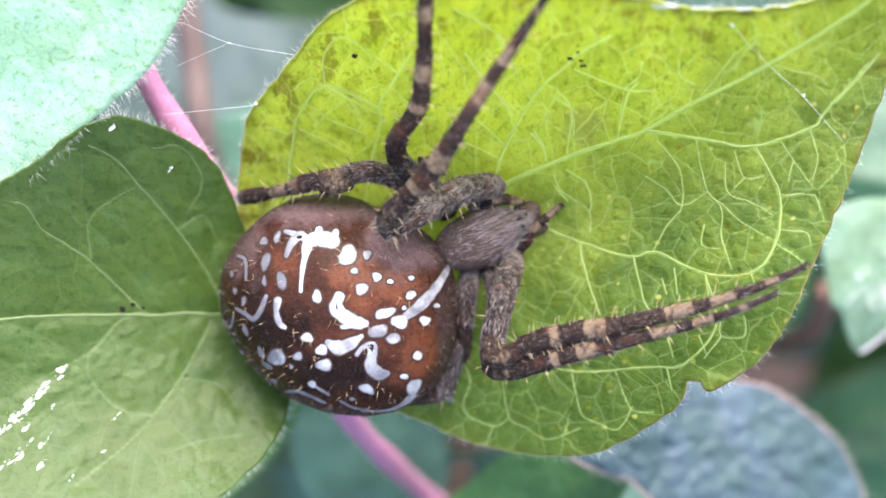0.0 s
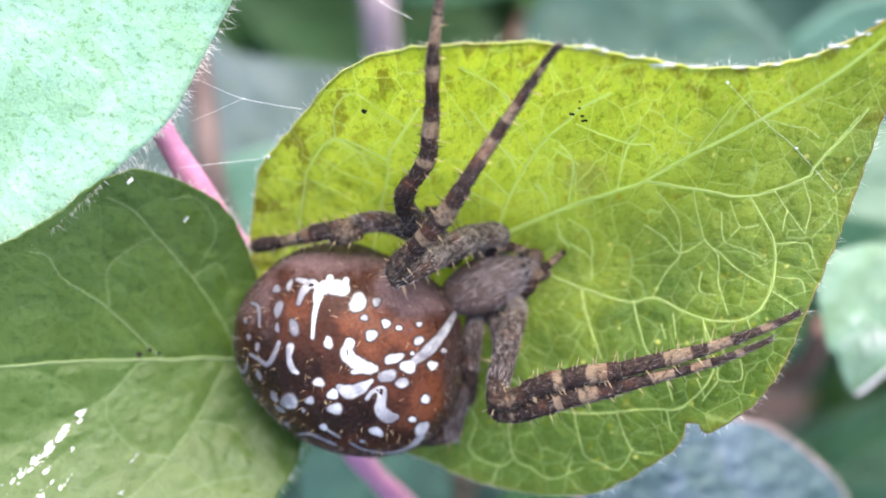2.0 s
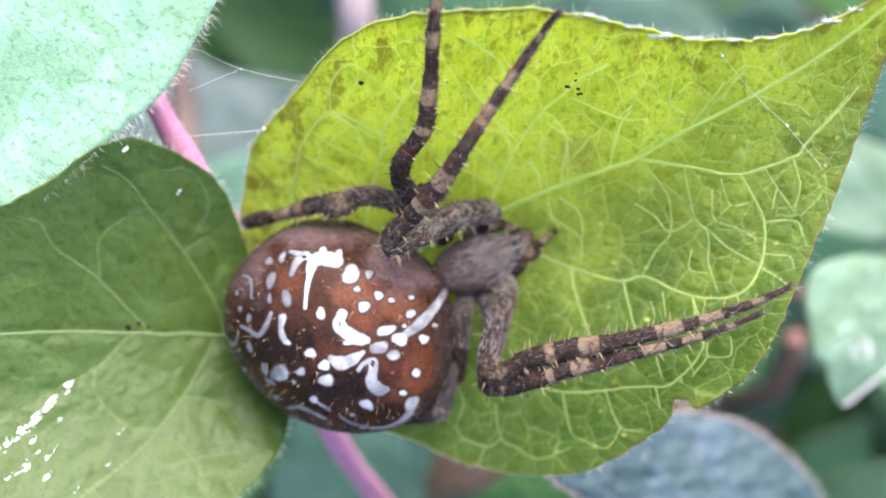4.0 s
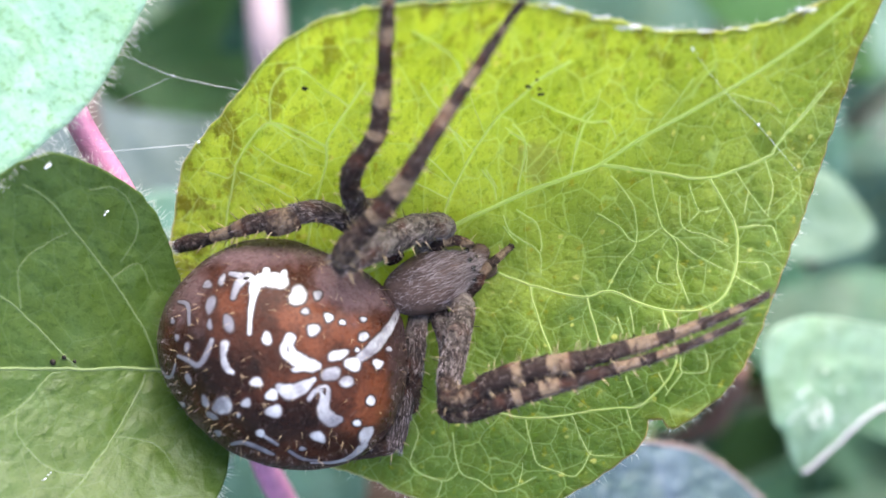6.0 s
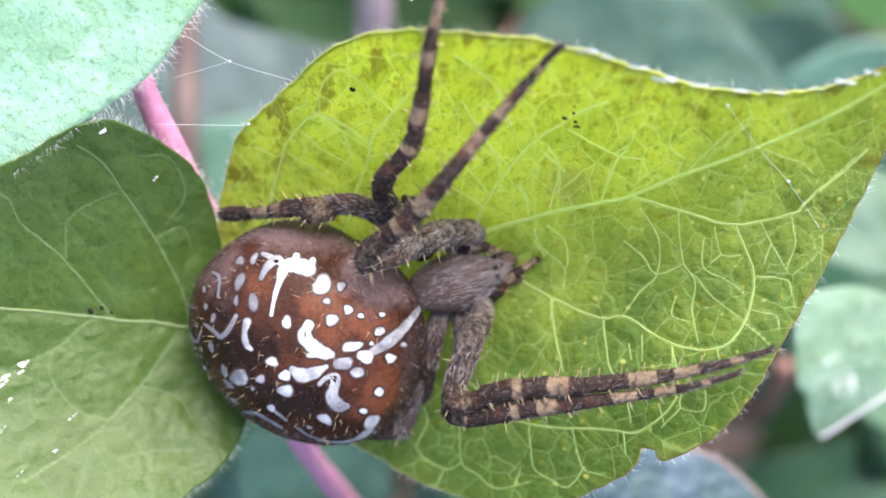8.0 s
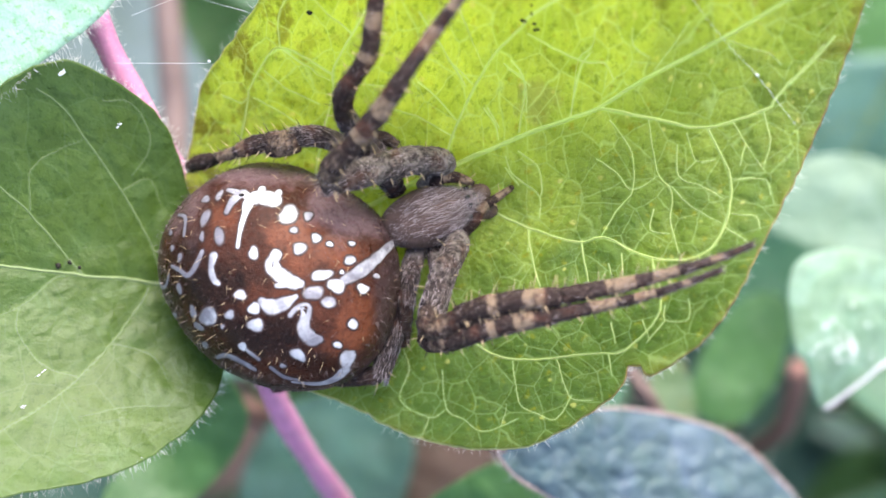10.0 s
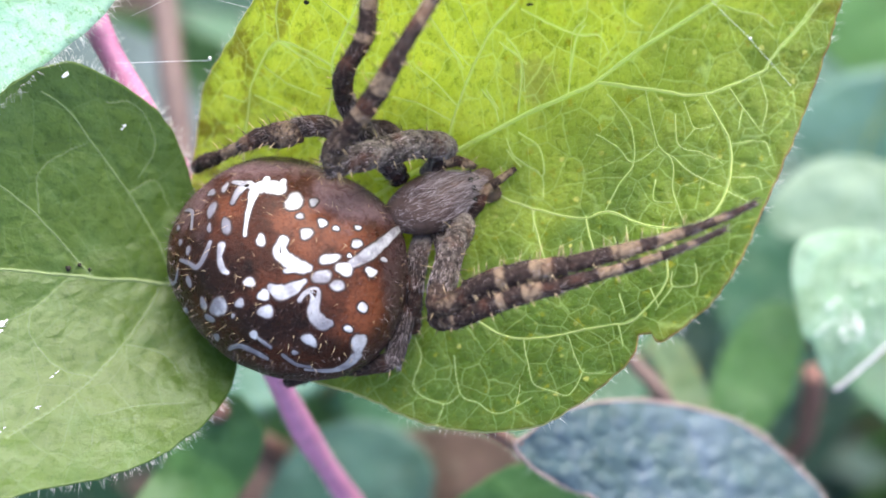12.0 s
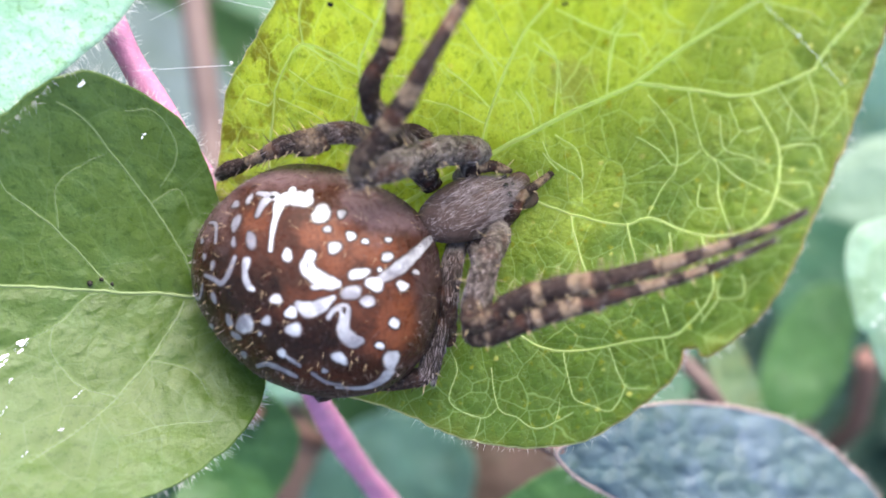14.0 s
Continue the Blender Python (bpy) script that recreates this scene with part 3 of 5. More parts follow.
def build_left_leaf():
    skin = waved(left_z, 2)
    ob = holder("leaf", "mid-green oval leaf with white flecks, partly shaded", "leaf")
    outline = [(-12.4, 0.8), (-12.7, 1.9), (-13.3, 3.3), (-14.0, 4.2), (-15.1, 4.9), (-16.5, 5.5), (-17.8, 5.6), (-19.5, 4.9), (-21.5, 3.4), (-25, 1.5), (-30, -1), (-34.5, -4.5),
               (-31, -10), (-26, -13.8), (-20.7, -15.5), (-18.3, -15.1), (-15.9, -14.5), (-14.0, -13.8), (-12.6, -12.8), (-11.2, -11.4), (-10.3, -9.8), (-10.1, -8.6), (-10.3, -6), (-11.5, -3)]
    ribs = []
    v = lambda r0, r1, *p: ribs.append((r0, r1, p))
    v(0.2, 0.14, (-11.5, -4.6), (-14.3, -4.2), (-16.7, -4.2), (-19.4, -4.1), (-22, -4.1), (-27, -4.3), (-33, -4.5))
    v(0.09, 0.05, (-13.5, -4.3), (-13.9, -2.65), (-15.43, 0.12), (-17.1, 2.46), (-17.84, 3.59), (-19.0, 4.3))
    v(0.09, 0.05, (-16.9, -4.2), (-17.43, -3.88), (-19.9, -1.11), (-21.6, 0.17), (-22.1, 1.32), (-22.9, 1.67))
    v(0.08, 0.05, (-14.1, -4.5), (-14.43, -5.41), (-15.77, -7.77), (-17.56, -10.22), (-20.33, -12.5))
    v(0.05, 0.03, (-12.4, -10.47), (-14.6, -10.7), (-16.55, -11.32))
    v(0.06, 0.04, (-18.0, -4.3), (-18.57, -4.54), (-19.86, -5.99), (-22.58, -7.46))
    v(0.05, 0.03, (-16.18, 4.21), (-14.88, 4.3), (-14.14, 3.07), (-14.24, 2.08), (-15.0, 1.0))
    v(0.045, 0.03, (-15.4, 0.2), (-14.2, 0.9), (-13.6, -0.4))
    v(0.045, 0.03, (-19.6, -1.3), (-19.5, 0.6), (-18.3, 1.7), (-17.2, 2.3))
    v(0.045, 0.03, (-15.6, -7.5), (-13.7, -7.9), (-12.6, -9.3))
    v(0.045, 0.03, (-16.9, -9.3), (-18.6, -8.8), (-19.9, -7.2), (-19.9, -6.0))
    _, rim = blade("blade", outline, (-19, -4.5), skin, leaf_left, ob, wavy=0, rings=70, per=12, seed=2, veins=[(p, r0) for r0, _, p in ribs], quilt=0.08, wobble=0.1)
    for r0, r1, p in ribs:
        vein(ob, p, skin, r0, r1, vein_left, 0.0, "midrib" if r0 > 0.15 else "vein")
    fringe(ob, rim, skin, 520, 0.5, hair_white, 12)
    rng = random.Random(8)
    verts, faces = [], []
    for cx, cy, spread, count in ((-21.3, -7.0, 0.35, 12), (-22.3, -8.05, 0.4, 22), (-22.95, -8.8, 0.4, 24), (-23.5, -9.3, 0.5, 22), (-21.5, -8.55, 0.15, 5), (-22.6, -9.4, 0.2, 4), (-21.85, -10.3, 0.3, 12), (-21.9, -11.3, 0.2, 6),
                                  (-23.0, -10.9, 0.35, 12), (-23.7, -11.4, 0.15, 6), (-19.1, -10.97, 0.16, 5), (-18.6, -9.2, 0.15, 4), (-20.5, -12.1, 0.12, 3), (-17.75, 5.2, 0.13, 5), (-15.4, 3.3, 0.2, 3), (-13.3, -13.2, 0.2, 3), (-24.5, -10.0, 0.8, 16)):
        for _ in range(count):
            run = rng.gauss(0, spread)
            x, y = cx + run * 0.7 + rng.gauss(0, spread * 0.3), cy + run * 0.75 + rng.gauss(0, spread * 0.3)
            r, b = 0.015 + 0.11 * rng.random() ** 3, len(verts)
            k = 7
            for a in range(k):
                q = r * rng.uniform(0.6, 1.3)
                px, py = q * 1.9 * math.cos(6.283 * a / k), q * 0.8 * math.sin(6.283 * a / k)
                px, py = x + 0.75 * px - 0.66 * py, y + 0.66 * px + 0.75 * py
                verts.append(Vector((px, py, skin(px, py) + 0.09)))
            verts.append(Vector((x, y, skin(x, y) + 0.15)))
            faces += [(b + a, b + (a + 1) % k, b + k) for a in range(k)]
    tagged(from_lists("white_fleck", verts, faces, chalk, ob, "chalky white flecks"), kind="stuff")


build_left_leaf()


def build_mint_leaf():
    skin = waved(mint_z, 3)
    ob = holder("leaf", "pale mint-green downy leaf close above the others", "leaf")
    outline = [(-12.0, 14.2), (-12.9, 12.5), (-13.7, 11.1), (-14.4, 9.9), (-15.2, 8.6), (-16.0, 7.6), (-17.2, 6.6), (-19.1, 5.05), (-20.7, 3.8), (-22.3, 2.7), (-26, 1.0), (-32, 1.0), (-37, 6),
               (-37, 14), (-33, 22), (-26, 27), (-18, 26), (-12.8, 21), (-11.5, 17)]
    _, rim = blade("blade", outline, (-24, 13), skin, leaf_mint, ob, wavy=0, rings=24, per=7, seed=3)
    v = lambda r0, r1, *p: vein(ob, p, skin, r0, r1, vein_mint, -0.02)
    v(0.12, 0.06, (-36, 20), (-28, 15), (-22, 10.5), (-17.5, 7.2)).name = "midrib"
    v(0.06, 0.04, (-24, 12), (-22.5, 14), (-20.5, 18))
    v(0.06, 0.04, (-21, 9.8), (-19, 11), (-16.5, 14))
    fringe(ob, rim, skin, 360, 0.7, hair_white, 13)


build_mint_leaf()


# ---- spider ----
def coat(name, dark, pale, rough=0.6):
    """Downy chitin with dark and pale bands along a limb, mottled and streaked."""
    m = Nodes(name, rough, 0.2)
    ring = m.attr("band")
    wob = m.math("ADD", ring, m.math("MULTIPLY", m.math("SUBTRACT", m.noise(2.2, 5, 0.75), 0.5), 1.25))
    c = m.mix(m.mask(wob, 0.28, 0.66), dark, pale)
    c = m.mix(m.math("MULTIPLY", m.mask(m.noise(4.0, 4, 0.7), 0.52, 0.6), 0.8), c, (0.22, 0.17, 0.17), "MULTIPLY")
    c = m.mix(m.math("MULTIPLY", m.mask(m.noise(5.0, 4, 0.75, 0.5), 0.53, 0.66), 0.5), c, (0.3, 0.22, 0.19))
    c = m.mix(m.math("MULTIPLY", m.mask(m.noise(0.8, 3), 0.5, 0.7), 0.4), c, (0.16, 0.055, 0.03))
    m.color(c)
    m.bump(m.math("ADD", m.noise(6, 4, 0.7), m.math("MULTIPLY", m.noise(20, 3), 0.5)), 0.14, 0.9)
    return m.mat


def abdomen_coat():
    """Reddish brown skin: rusty towards the front, dark folium behind, darker flanks, rim and underside, greyer right
    side; sky sheen is painted in mauve on the far side.
    """
    m = Nodes("abdomen_brown", 0.3, 0.14)
    m.bsdf.inputs["Coat Weight"].default_value, m.bsdf.inputs["Coat Roughness"].default_value = 0.12, 0.18
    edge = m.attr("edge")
    ragged = m.math("MULTIPLY", m.math("SUBTRACT", m.noise(0.9, 5, 0.65, 0.4), 0.5), 2.0)
    sep = m.node("ShaderNodeSeparateXYZ")
    m.link(m.mm, sep.inputs[0])

    def area(x, y, rx, ry, amount):
        u = m.math("DIVIDE", m.math("SUBTRACT", sep.outputs[0], x - 7.06), rx)
        v = m.math("DIVIDE", m.math("SUBTRACT", sep.outputs[1], y - 3.66), ry)
        d = m.math("SQRT", m.math("ADD", m.math("MULTIPLY", u, u), m.math("MULTIPLY", v, v)))
        return m.math("MULTIPLY", m.mask(m.math("ADD", d, ragged), 1.3, 0.5), amount)

    c = m.mix(m.noise(1.4, 4), (0.021, 0.007, 0.004), (0.1, 0.03, 0.016))
    for spot_at in ((1.2, 1.6, 1.5, 0.9, 0.75), (3.0, 0.7, 1.6, 0.9, 0.75), (3.9, -2.3, 1.1, 1.6, 0.5), (3.3, -3.7, 0.9, 0.8, 0.4), (-2.5, 2.1, 0.9, 0.9, 0.45), (1.4, 0.2, 1.2, 0.6, 0.5), (0.0, -1.0, 2.4, 1.5, 0.2)):
        c = m.mix(area(*spot_at), c, (0.23, 0.072, 0.034))
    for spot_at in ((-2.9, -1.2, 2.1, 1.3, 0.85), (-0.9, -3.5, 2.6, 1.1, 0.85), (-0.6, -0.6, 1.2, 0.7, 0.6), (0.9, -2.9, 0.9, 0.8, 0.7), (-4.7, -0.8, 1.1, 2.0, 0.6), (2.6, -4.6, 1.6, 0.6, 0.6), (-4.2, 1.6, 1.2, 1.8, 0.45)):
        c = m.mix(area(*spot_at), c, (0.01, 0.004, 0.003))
    # mauve far shoulder: sky sheen painted into the colour, along with greyish down
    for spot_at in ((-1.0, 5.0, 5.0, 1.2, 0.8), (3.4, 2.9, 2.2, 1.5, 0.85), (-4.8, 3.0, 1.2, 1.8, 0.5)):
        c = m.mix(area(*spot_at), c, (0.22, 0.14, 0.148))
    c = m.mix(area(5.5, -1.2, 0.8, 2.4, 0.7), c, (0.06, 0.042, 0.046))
    # darker towards the rim and over the whole underside
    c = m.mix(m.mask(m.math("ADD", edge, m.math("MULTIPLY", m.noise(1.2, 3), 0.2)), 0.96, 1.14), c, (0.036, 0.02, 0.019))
    c = m.mix(m.math("MULTIPLY", m.mask(m.noise(5, 5, 0.75), 0.46, 0.64), 0.55), c, (0.3, 0.24, 0.24), "MULTIPLY")
    c = m.mix(m.math("MULTIPLY", m.mask(m.noise(9, 4, 0.7), 0.56, 0.7), 0.2), c, (0.3, 0.14, 0.08))
    m.color(c)
    m.link(m.ramp(m.noise(2.0, 4), [(0.3, (0.22,) * 3), (0.7, (0.4,) * 3)]), m.bsdf.inputs["Roughness"])
    m.bump(m.math("ADD", m.noise(3, 5, 0.65), m.math("MULTIPLY", m.noise(12, 4, 0.7), 0.6)), 0.09, 0.8)
    return m.mat


limb_coat = coat("limb_banded", (0.036, 0.021, 0.019), (0.29, 0.205, 0.14))
thigh_coat = coat("limb_grey", (0.036, 0.026, 0.027), (0.28, 0.24, 0.22))
carapace_coat = plain("carapace_grey_brown", (0.105, 0.066, 0.056), 0.6, 0.35, 0.7, 2.5, 0.12)
hair_grey = fur("hair_grey", (0.09, 0.065, 0.065), (0.62, 0.53, 0.55))
hair_brown = fur("hair_brown", (0.03, 0.016, 0.014), (0.2, 0.13, 0.135))
belly_coat = abdomen_coat()
def spot_coat():
    """Chalk-white crystals under the skin, mottled, and greyer towards the left and near side."""
    m = Nodes("spot_white", 0.4, 0.5)
    info = m.node("ShaderNodeObjectInfo")
    tone = m.math("ADD", m.math("MULTIPLY", m.noise(1.6, 4), 0.6), m.math("MULTIPLY", info.outputs["Random"], 0.3))
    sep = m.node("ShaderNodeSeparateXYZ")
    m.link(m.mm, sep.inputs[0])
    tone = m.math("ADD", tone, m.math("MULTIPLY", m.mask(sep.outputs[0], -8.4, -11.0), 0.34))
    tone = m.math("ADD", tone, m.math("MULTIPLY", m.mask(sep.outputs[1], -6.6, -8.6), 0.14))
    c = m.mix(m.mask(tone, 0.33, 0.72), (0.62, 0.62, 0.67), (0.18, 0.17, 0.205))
    body = m.math("ADD", m.attr("inner"), m.math("MULTIPLY", m.math("SUBTRACT", m.noise(3.5, 4, 0.7), 0.5), 0.5))
    m.color(m.mix(m.mask(body, -0.05, 0.3), (0.1, 0.075, 0.075), c))
    m.bump(m.noise(9, 3), 0.03, 0.6)
    return m.mat


spot_white = spot_coat()
spot_rim = plain("spot_rim_dark", (0.04, 0.017, 0.014), 0.5, 0.4, 0.3, 3, 0.01)
bristle_pale = plain("bristle_pale", (0.6, 0.45, 0.28), 0.4, 0.4, 0.2, 3, 0)
bristle_dark = plain("bristle_dark", (0.06, 0.045, 0.04), 0.4, 0.4, 0.2, 3, 0)
eye_black = plain("eye_black", (0.006, 0.005, 0.005), 0.12, 0.6, 0.1, 3, 0)

AX, AY, RIM_Z, DOME = -7.06, -3.66, -5.2, 4.25
GIRTH = (5.847, -0.062, -0.157, 0.22, -0.347, -0.062, 0.046, -0.002, 0.047, -0.053, 0.058)


def girth(a):
    """The abdomen's outline from above: radius at an angle."""
    return GIRTH[0] + sum(GIRTH[2 * k - 1] * math.cos(k * a) + GIRTH[2 * k] * math.sin(k * a) for k in range(1, 6))


def abdomen_z(x, y):
    """Height of the abdomen's back over a place given from its middle."""
    rho = min(math.hypot(x, y) / girth(math.atan2(y, x)), 1.0)
    return RIM_Z + DOME * max(1 - rho ** 2.4, 0) ** 0.62


def abdomen_point(x, y, lift):
    inside = min(1.0, 0.985 * girth(math.atan2(y, x)) / max(math.hypot(x, y), 1e-6))
    x, y = x * inside, y * inside
    z = abdomen_z(x, y)
    e = 0.05
    nrm = Vector((abdomen_z(x - e, y) - abdomen_z(x + e, y), abdomen_z(x, y - e) - abdomen_z(x, y + e), 2 * e)).normalized()
    return Vector((x + AX, y + AY, z)) + nrm * lift


def patch(bodypart, ring, mid, lift, dome, material, name):
    """A flat marking that follows the abdomen: outline ring round its mid line."""
    verts = [abdomen_point(x, y, lift) for x, y in ring] + [abdomen_point(x, y, lift + dome) for x, y in mid]
    n = len(ring)
    faces = []
    near = [min(range(len(mid)), key=lambda j: (mid[j][0] - x) ** 2 + (mid[j][1] - y) ** 2) for x, y in ring]
    for k in range(n):
        a, b = near[k], near[(k + 1) % n]
        faces.append((k, (k + 1) % n, n + b))
        if a != b:
            faces.append((k, n + b, n + a))
    ob = from_lists(name, verts, faces, material, bodypart)
    give_attribute(ob, "inner", [0.0] * n + [1.0] * len(mid))
    return ob


def spot(bodypart, x, y, rx, ry, turn):
    rng = random.Random(int(x * 100) * 7919 + int(y * 100))
    c, s = math.cos(radians(turn)), math.sin(radians(turn))
    wob = [rng.uniform(-0.1, 0.1) for _ in range(4)]

    def ring(grow):
        out = []
        for k in range(26):
            a = 6.28318 * k / 26
            f = 1 + wob[0] * math.cos(2 * a) + wob[1] * math.sin(3 * a) + wob[2] * math.cos(3 * a) + wob[3] * math.sin(2 * a)
            f += 0.13 * noise.noise((x * 3 + 1.3 * math.cos(a), y * 3 + 1.3 * math.sin(a), 4.0))
            u, v = (rx * f + grow) * math.cos(a), (ry * f + grow) * math.sin(a)
            out.append((x + u * c - v * s, y + u * s + v * c))
        return out

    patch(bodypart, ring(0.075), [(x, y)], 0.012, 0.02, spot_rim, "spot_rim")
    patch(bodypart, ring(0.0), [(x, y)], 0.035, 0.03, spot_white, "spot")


def stroke(bodypart, *pts):
    line = spline([(p[0], p[1], p[2]) for p in pts], 6)

    def ring(grow):
        left, right = [], []
        for i, p in enumerate(line):
            d = line[min(i + 1, len(line) - 1)] - line[max(i - 1, 0)]
            d = Vector((d.x, d.y)).normalized()
            w = p.z * (1 + 0.2 * noise.noise((p.x * 2.1, p.y * 2.1, 2)) + 0.15 * noise.noise((p.x * 5, p.y * 5, 7))) + grow
            left.append((p.x - d.y * w, p.y + d.x * w))
            right.append((p.x + d.y * w, p.y - d.x * w))
        d0 = Vector((line[0] - line[1]).xy).normalized()
        d1 = Vector((line[-1] - line[-2]).xy).normalized()
        w0, w1 = line[0].z + grow, line[-1].z + grow
        cap = lambda p, d, w: [(p.x + w * (math.cos(a) * d.x - math.sin(a) * d.y), p.y + w * (math.cos(a) * d.y + math.sin(a) * d.x)) for a in (0.9, 0.45, 0, -0.45, -0.9)]
        return left + cap(line[-1], d1, w1) + right[::-1] + cap(line[0], d0, w0)

    mid = [(p.x, p.y) for p in line]
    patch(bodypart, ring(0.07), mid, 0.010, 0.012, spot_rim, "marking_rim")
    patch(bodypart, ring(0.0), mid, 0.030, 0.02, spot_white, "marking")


def build_abdomen(spider):
    verts, faces, edge = [], [], []
    rings, sides = 44, 96
    verts.append(Vector((AX, AY, RIM_Z + DOME)))
    edge.append(0.0)
    for r in range(1, 2 * rings):
        for k in range(sides):
            a = 6.28318 * k / sides
            if r <= rings:
                rho = math.sin(r / rings * math.pi / 2)
                x, y = rho * girth(a) * math.cos(a), rho * girth(a) * math.sin(a)
                z = abdomen_z(x, y) if r < rings else RIM_Z
            else:
                rho = math.cos((r - rings) / rings * math.pi / 2)
                x, y = rho * girth(a) * math.cos(a), rho * girth(a) * math.sin(a)
                z = RIM_Z - 3.2 * math.sqrt(max(0, 1 - rho ** 2))
            w = 1 + 0.008 * noise.noise((x * 1.2, y * 1.2, z * 1.2))
            verts.append(Vector((AX + x * w, AY + y * w, z)))
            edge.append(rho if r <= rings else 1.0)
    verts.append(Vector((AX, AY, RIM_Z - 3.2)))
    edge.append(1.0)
    for k in range(sides):
        m = (k + 1) % sides
        faces.append((0, 1 + k, 1 + m))
        for r in range(2 * rings - 2):
            a, b = 1 + r * sides + k, 1 + r * sides + m
            faces.append((a, a + sides, b + sides, b))
        last = 1 + (2 * rings - 2) * sides
        faces.append((last + k, len(verts) - 1, last + m))
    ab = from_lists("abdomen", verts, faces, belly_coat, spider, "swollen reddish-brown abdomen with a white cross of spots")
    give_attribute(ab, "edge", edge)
    spot(ab, 0.58, 2.36, 0.46, 0.48, 0)
    spot(ab, 1.52, 2.37, 0.22, 0.24, 0)
    spot(ab, 0.92, 1.59, 0.19, 0.16, 0)
    spot(ab, 1.99, 1.28, 0.22, 0.24, 0)
    spot(ab, 2.63, 1.04, 0.16, 0.13, 0)
    spot(ab, 1.26, 0.72, 0.32, 0.30, 0)
    spot(ab, 3.63, 1.19, 0.16, 0.13, 0)
    spot(ab, 3.61, 0.37, 0.27, 0.22, 10)
    spot(ab, 3.28, -0.26, 0.11, 0.11, 0)
    spot(ab, 2.35, -0.49, 0.48, 0.27, 20)
    spot(ab, 3.05, -0.92, 0.43, 0.35, 20)
    spot(ab, 2.01, -1.34, 0.46, 0.35, 15)
    spot(ab, 2.73, -1.72, 0.32, 0.30, 0)
    spot(ab, 4.26, -0.92, 0.30, 0.24, 25)
    spot(ab, 4.83, -0.21, 0.16, 0.13, 0)
    spot(ab, 3.87, -2.63, 0.24, 0.24, 0)
    spot(ab, 3.19, -3.65, 0.22, 0.16, 0)
    spot(ab, 3.62, -4.25, 0.32, 0.54, -20)
    spot(ab, 1.35, -4.21, 0.38, 0.27, -35)
    spot(ab, -0.66, -2.96, 0.40, 0.32, 15)
    spot(ab, -0.73, -2.20, 0.30, 0.30, 0)
    spot(ab, -1.43, -1.60, 0.32, 0.24, 0)
    spot(ab, -1.94, -2.52, 0.24, 0.24, 0)
    spot(ab, -3.05, -2.59, 0.51, 0.43, 0)
    spot(ab, -3.86, -2.37, 0.19, 0.30, 25)
    spot(ab, -3.60, -3.03, 0.30, 0.16, -25)
    spot(ab, -3.34, -3.85, 0.19, 0.16, -30)
    spot(ab, -1.33, -3.94, 0.24, 0.19, -30)
    spot(ab, -0.90, 0.38, 0.24, 0.32, 10)
    spot(ab, -2.64, 1.17, 0.27, 0.43, 10)
    spot(ab, -3.47, 2.13, 0.24, 0.46, -10)
    spot(ab, -3.53, 1.16, 0.13, 0.24, 0)
    spot(ab, -2.93, 3.30, 0.16, 0.30, -20)
    spot(ab, -3.63, 3.12, 0.24, 0.19, 25)
    spot(ab, -4.63, 0.20, 0.13, 0.24, 0)
    spot(ab, -4.63, -1.27, 0.16, 0.27, 25)
    spot(ab, -5.12, 0.69, 0.11, 0.19, 0)
    spot(ab, -5.04, -2.40, 0.22, 0.11, -30)
    spot(ab, 0.60, -4.74, 0.16, 0.11, 0)
    spot(ab, 5.56, 2.29, 0.13, 0.19, 0)
    spot(ab, -2.31, -3.05, 0.11, 0.11, 0)
    spot(ab, -5.33, 1.51, 0.11, 0.19, 0)
    stroke(ab, (5.58, 1.92, 0.11), (4.92, 0.82, 0.24), (4.12, -0.09, 0.30), (3.39, -0.64, 0.22))
    stroke(ab, (0.16, 0.31, 0.32), (0.02, -0.18, 0.35), (0.43, -0.62, 0.38), (0.97, -0.90, 0.35), (1.38, -0.96, 0.22))
    stroke(ab, (0.89, -1.04, 0.16), (0.29, -1.11, 0.11))
    stroke(ab, (-0.40, -1.86, 0.19), (0.09, -2.11, 0.38), (0.66, -1.93, 0.30), (1.21, -1.58, 0.13))
    stroke(ab, (0.96, -2.47, 0.11), (1.29, -2.10, 0.13), (1.76, -1.99, 0.16), (1.70, -2.45, 0.24), (1.62, -3.07, 0.32), (1.98, -3.45, 0.35), (2.34, -3.46, 0.19))
    stroke(ab, (-1.69, 0.67, 0.11), (-1.63, 1.50, 0.11), (-1.48, 2.35, 0.19), (-1.29, 3.04, 0.32), (-0.71, 3.18, 0.38), (-0.13, 3.03, 0.35))
    stroke(ab, (-0.85, 3.12, 0.24), (-0.84, 3.60, 0.22))
    stroke(ab, (-0.10, 3.09, 0.24), (-0.01, 3.51, 0.16))
    stroke(ab, (-2.42, 2.39, 0.13), (-2.20, 2.96, 0.22), (-1.81, 3.36, 0.24), (-1.48, 3.23, 0.22))
    stroke(ab, (-2.51, 3.58, 0.13), (-2.09, 3.46, 0.16))
    stroke(ab, (-5.09, -0.18, 0.08), (-4.61, -0.41, 0.11), (-4.15, -0.68, 0.13), (-3.76, -0.29, 0.13), (-3.44, 0.43, 0.11))
    stroke(ab, (-2.84, 0.21, 0.22), (-2.93, -0.33, 0.16), (-2.79, -0.88, 0.16), (-2.52, -1.10, 0.11))
    stroke(ab, (-5.03, 2.42, 0.08), (-4.58, 2.19, 0.11), (-4.51, 1.26, 0.08))
    stroke(ab, (-6.04, -0.63, 0.05), (-5.73, -1.09, 0.08), (-5.45, -1.04, 0.08), (-5.25, -0.55, 0.05))
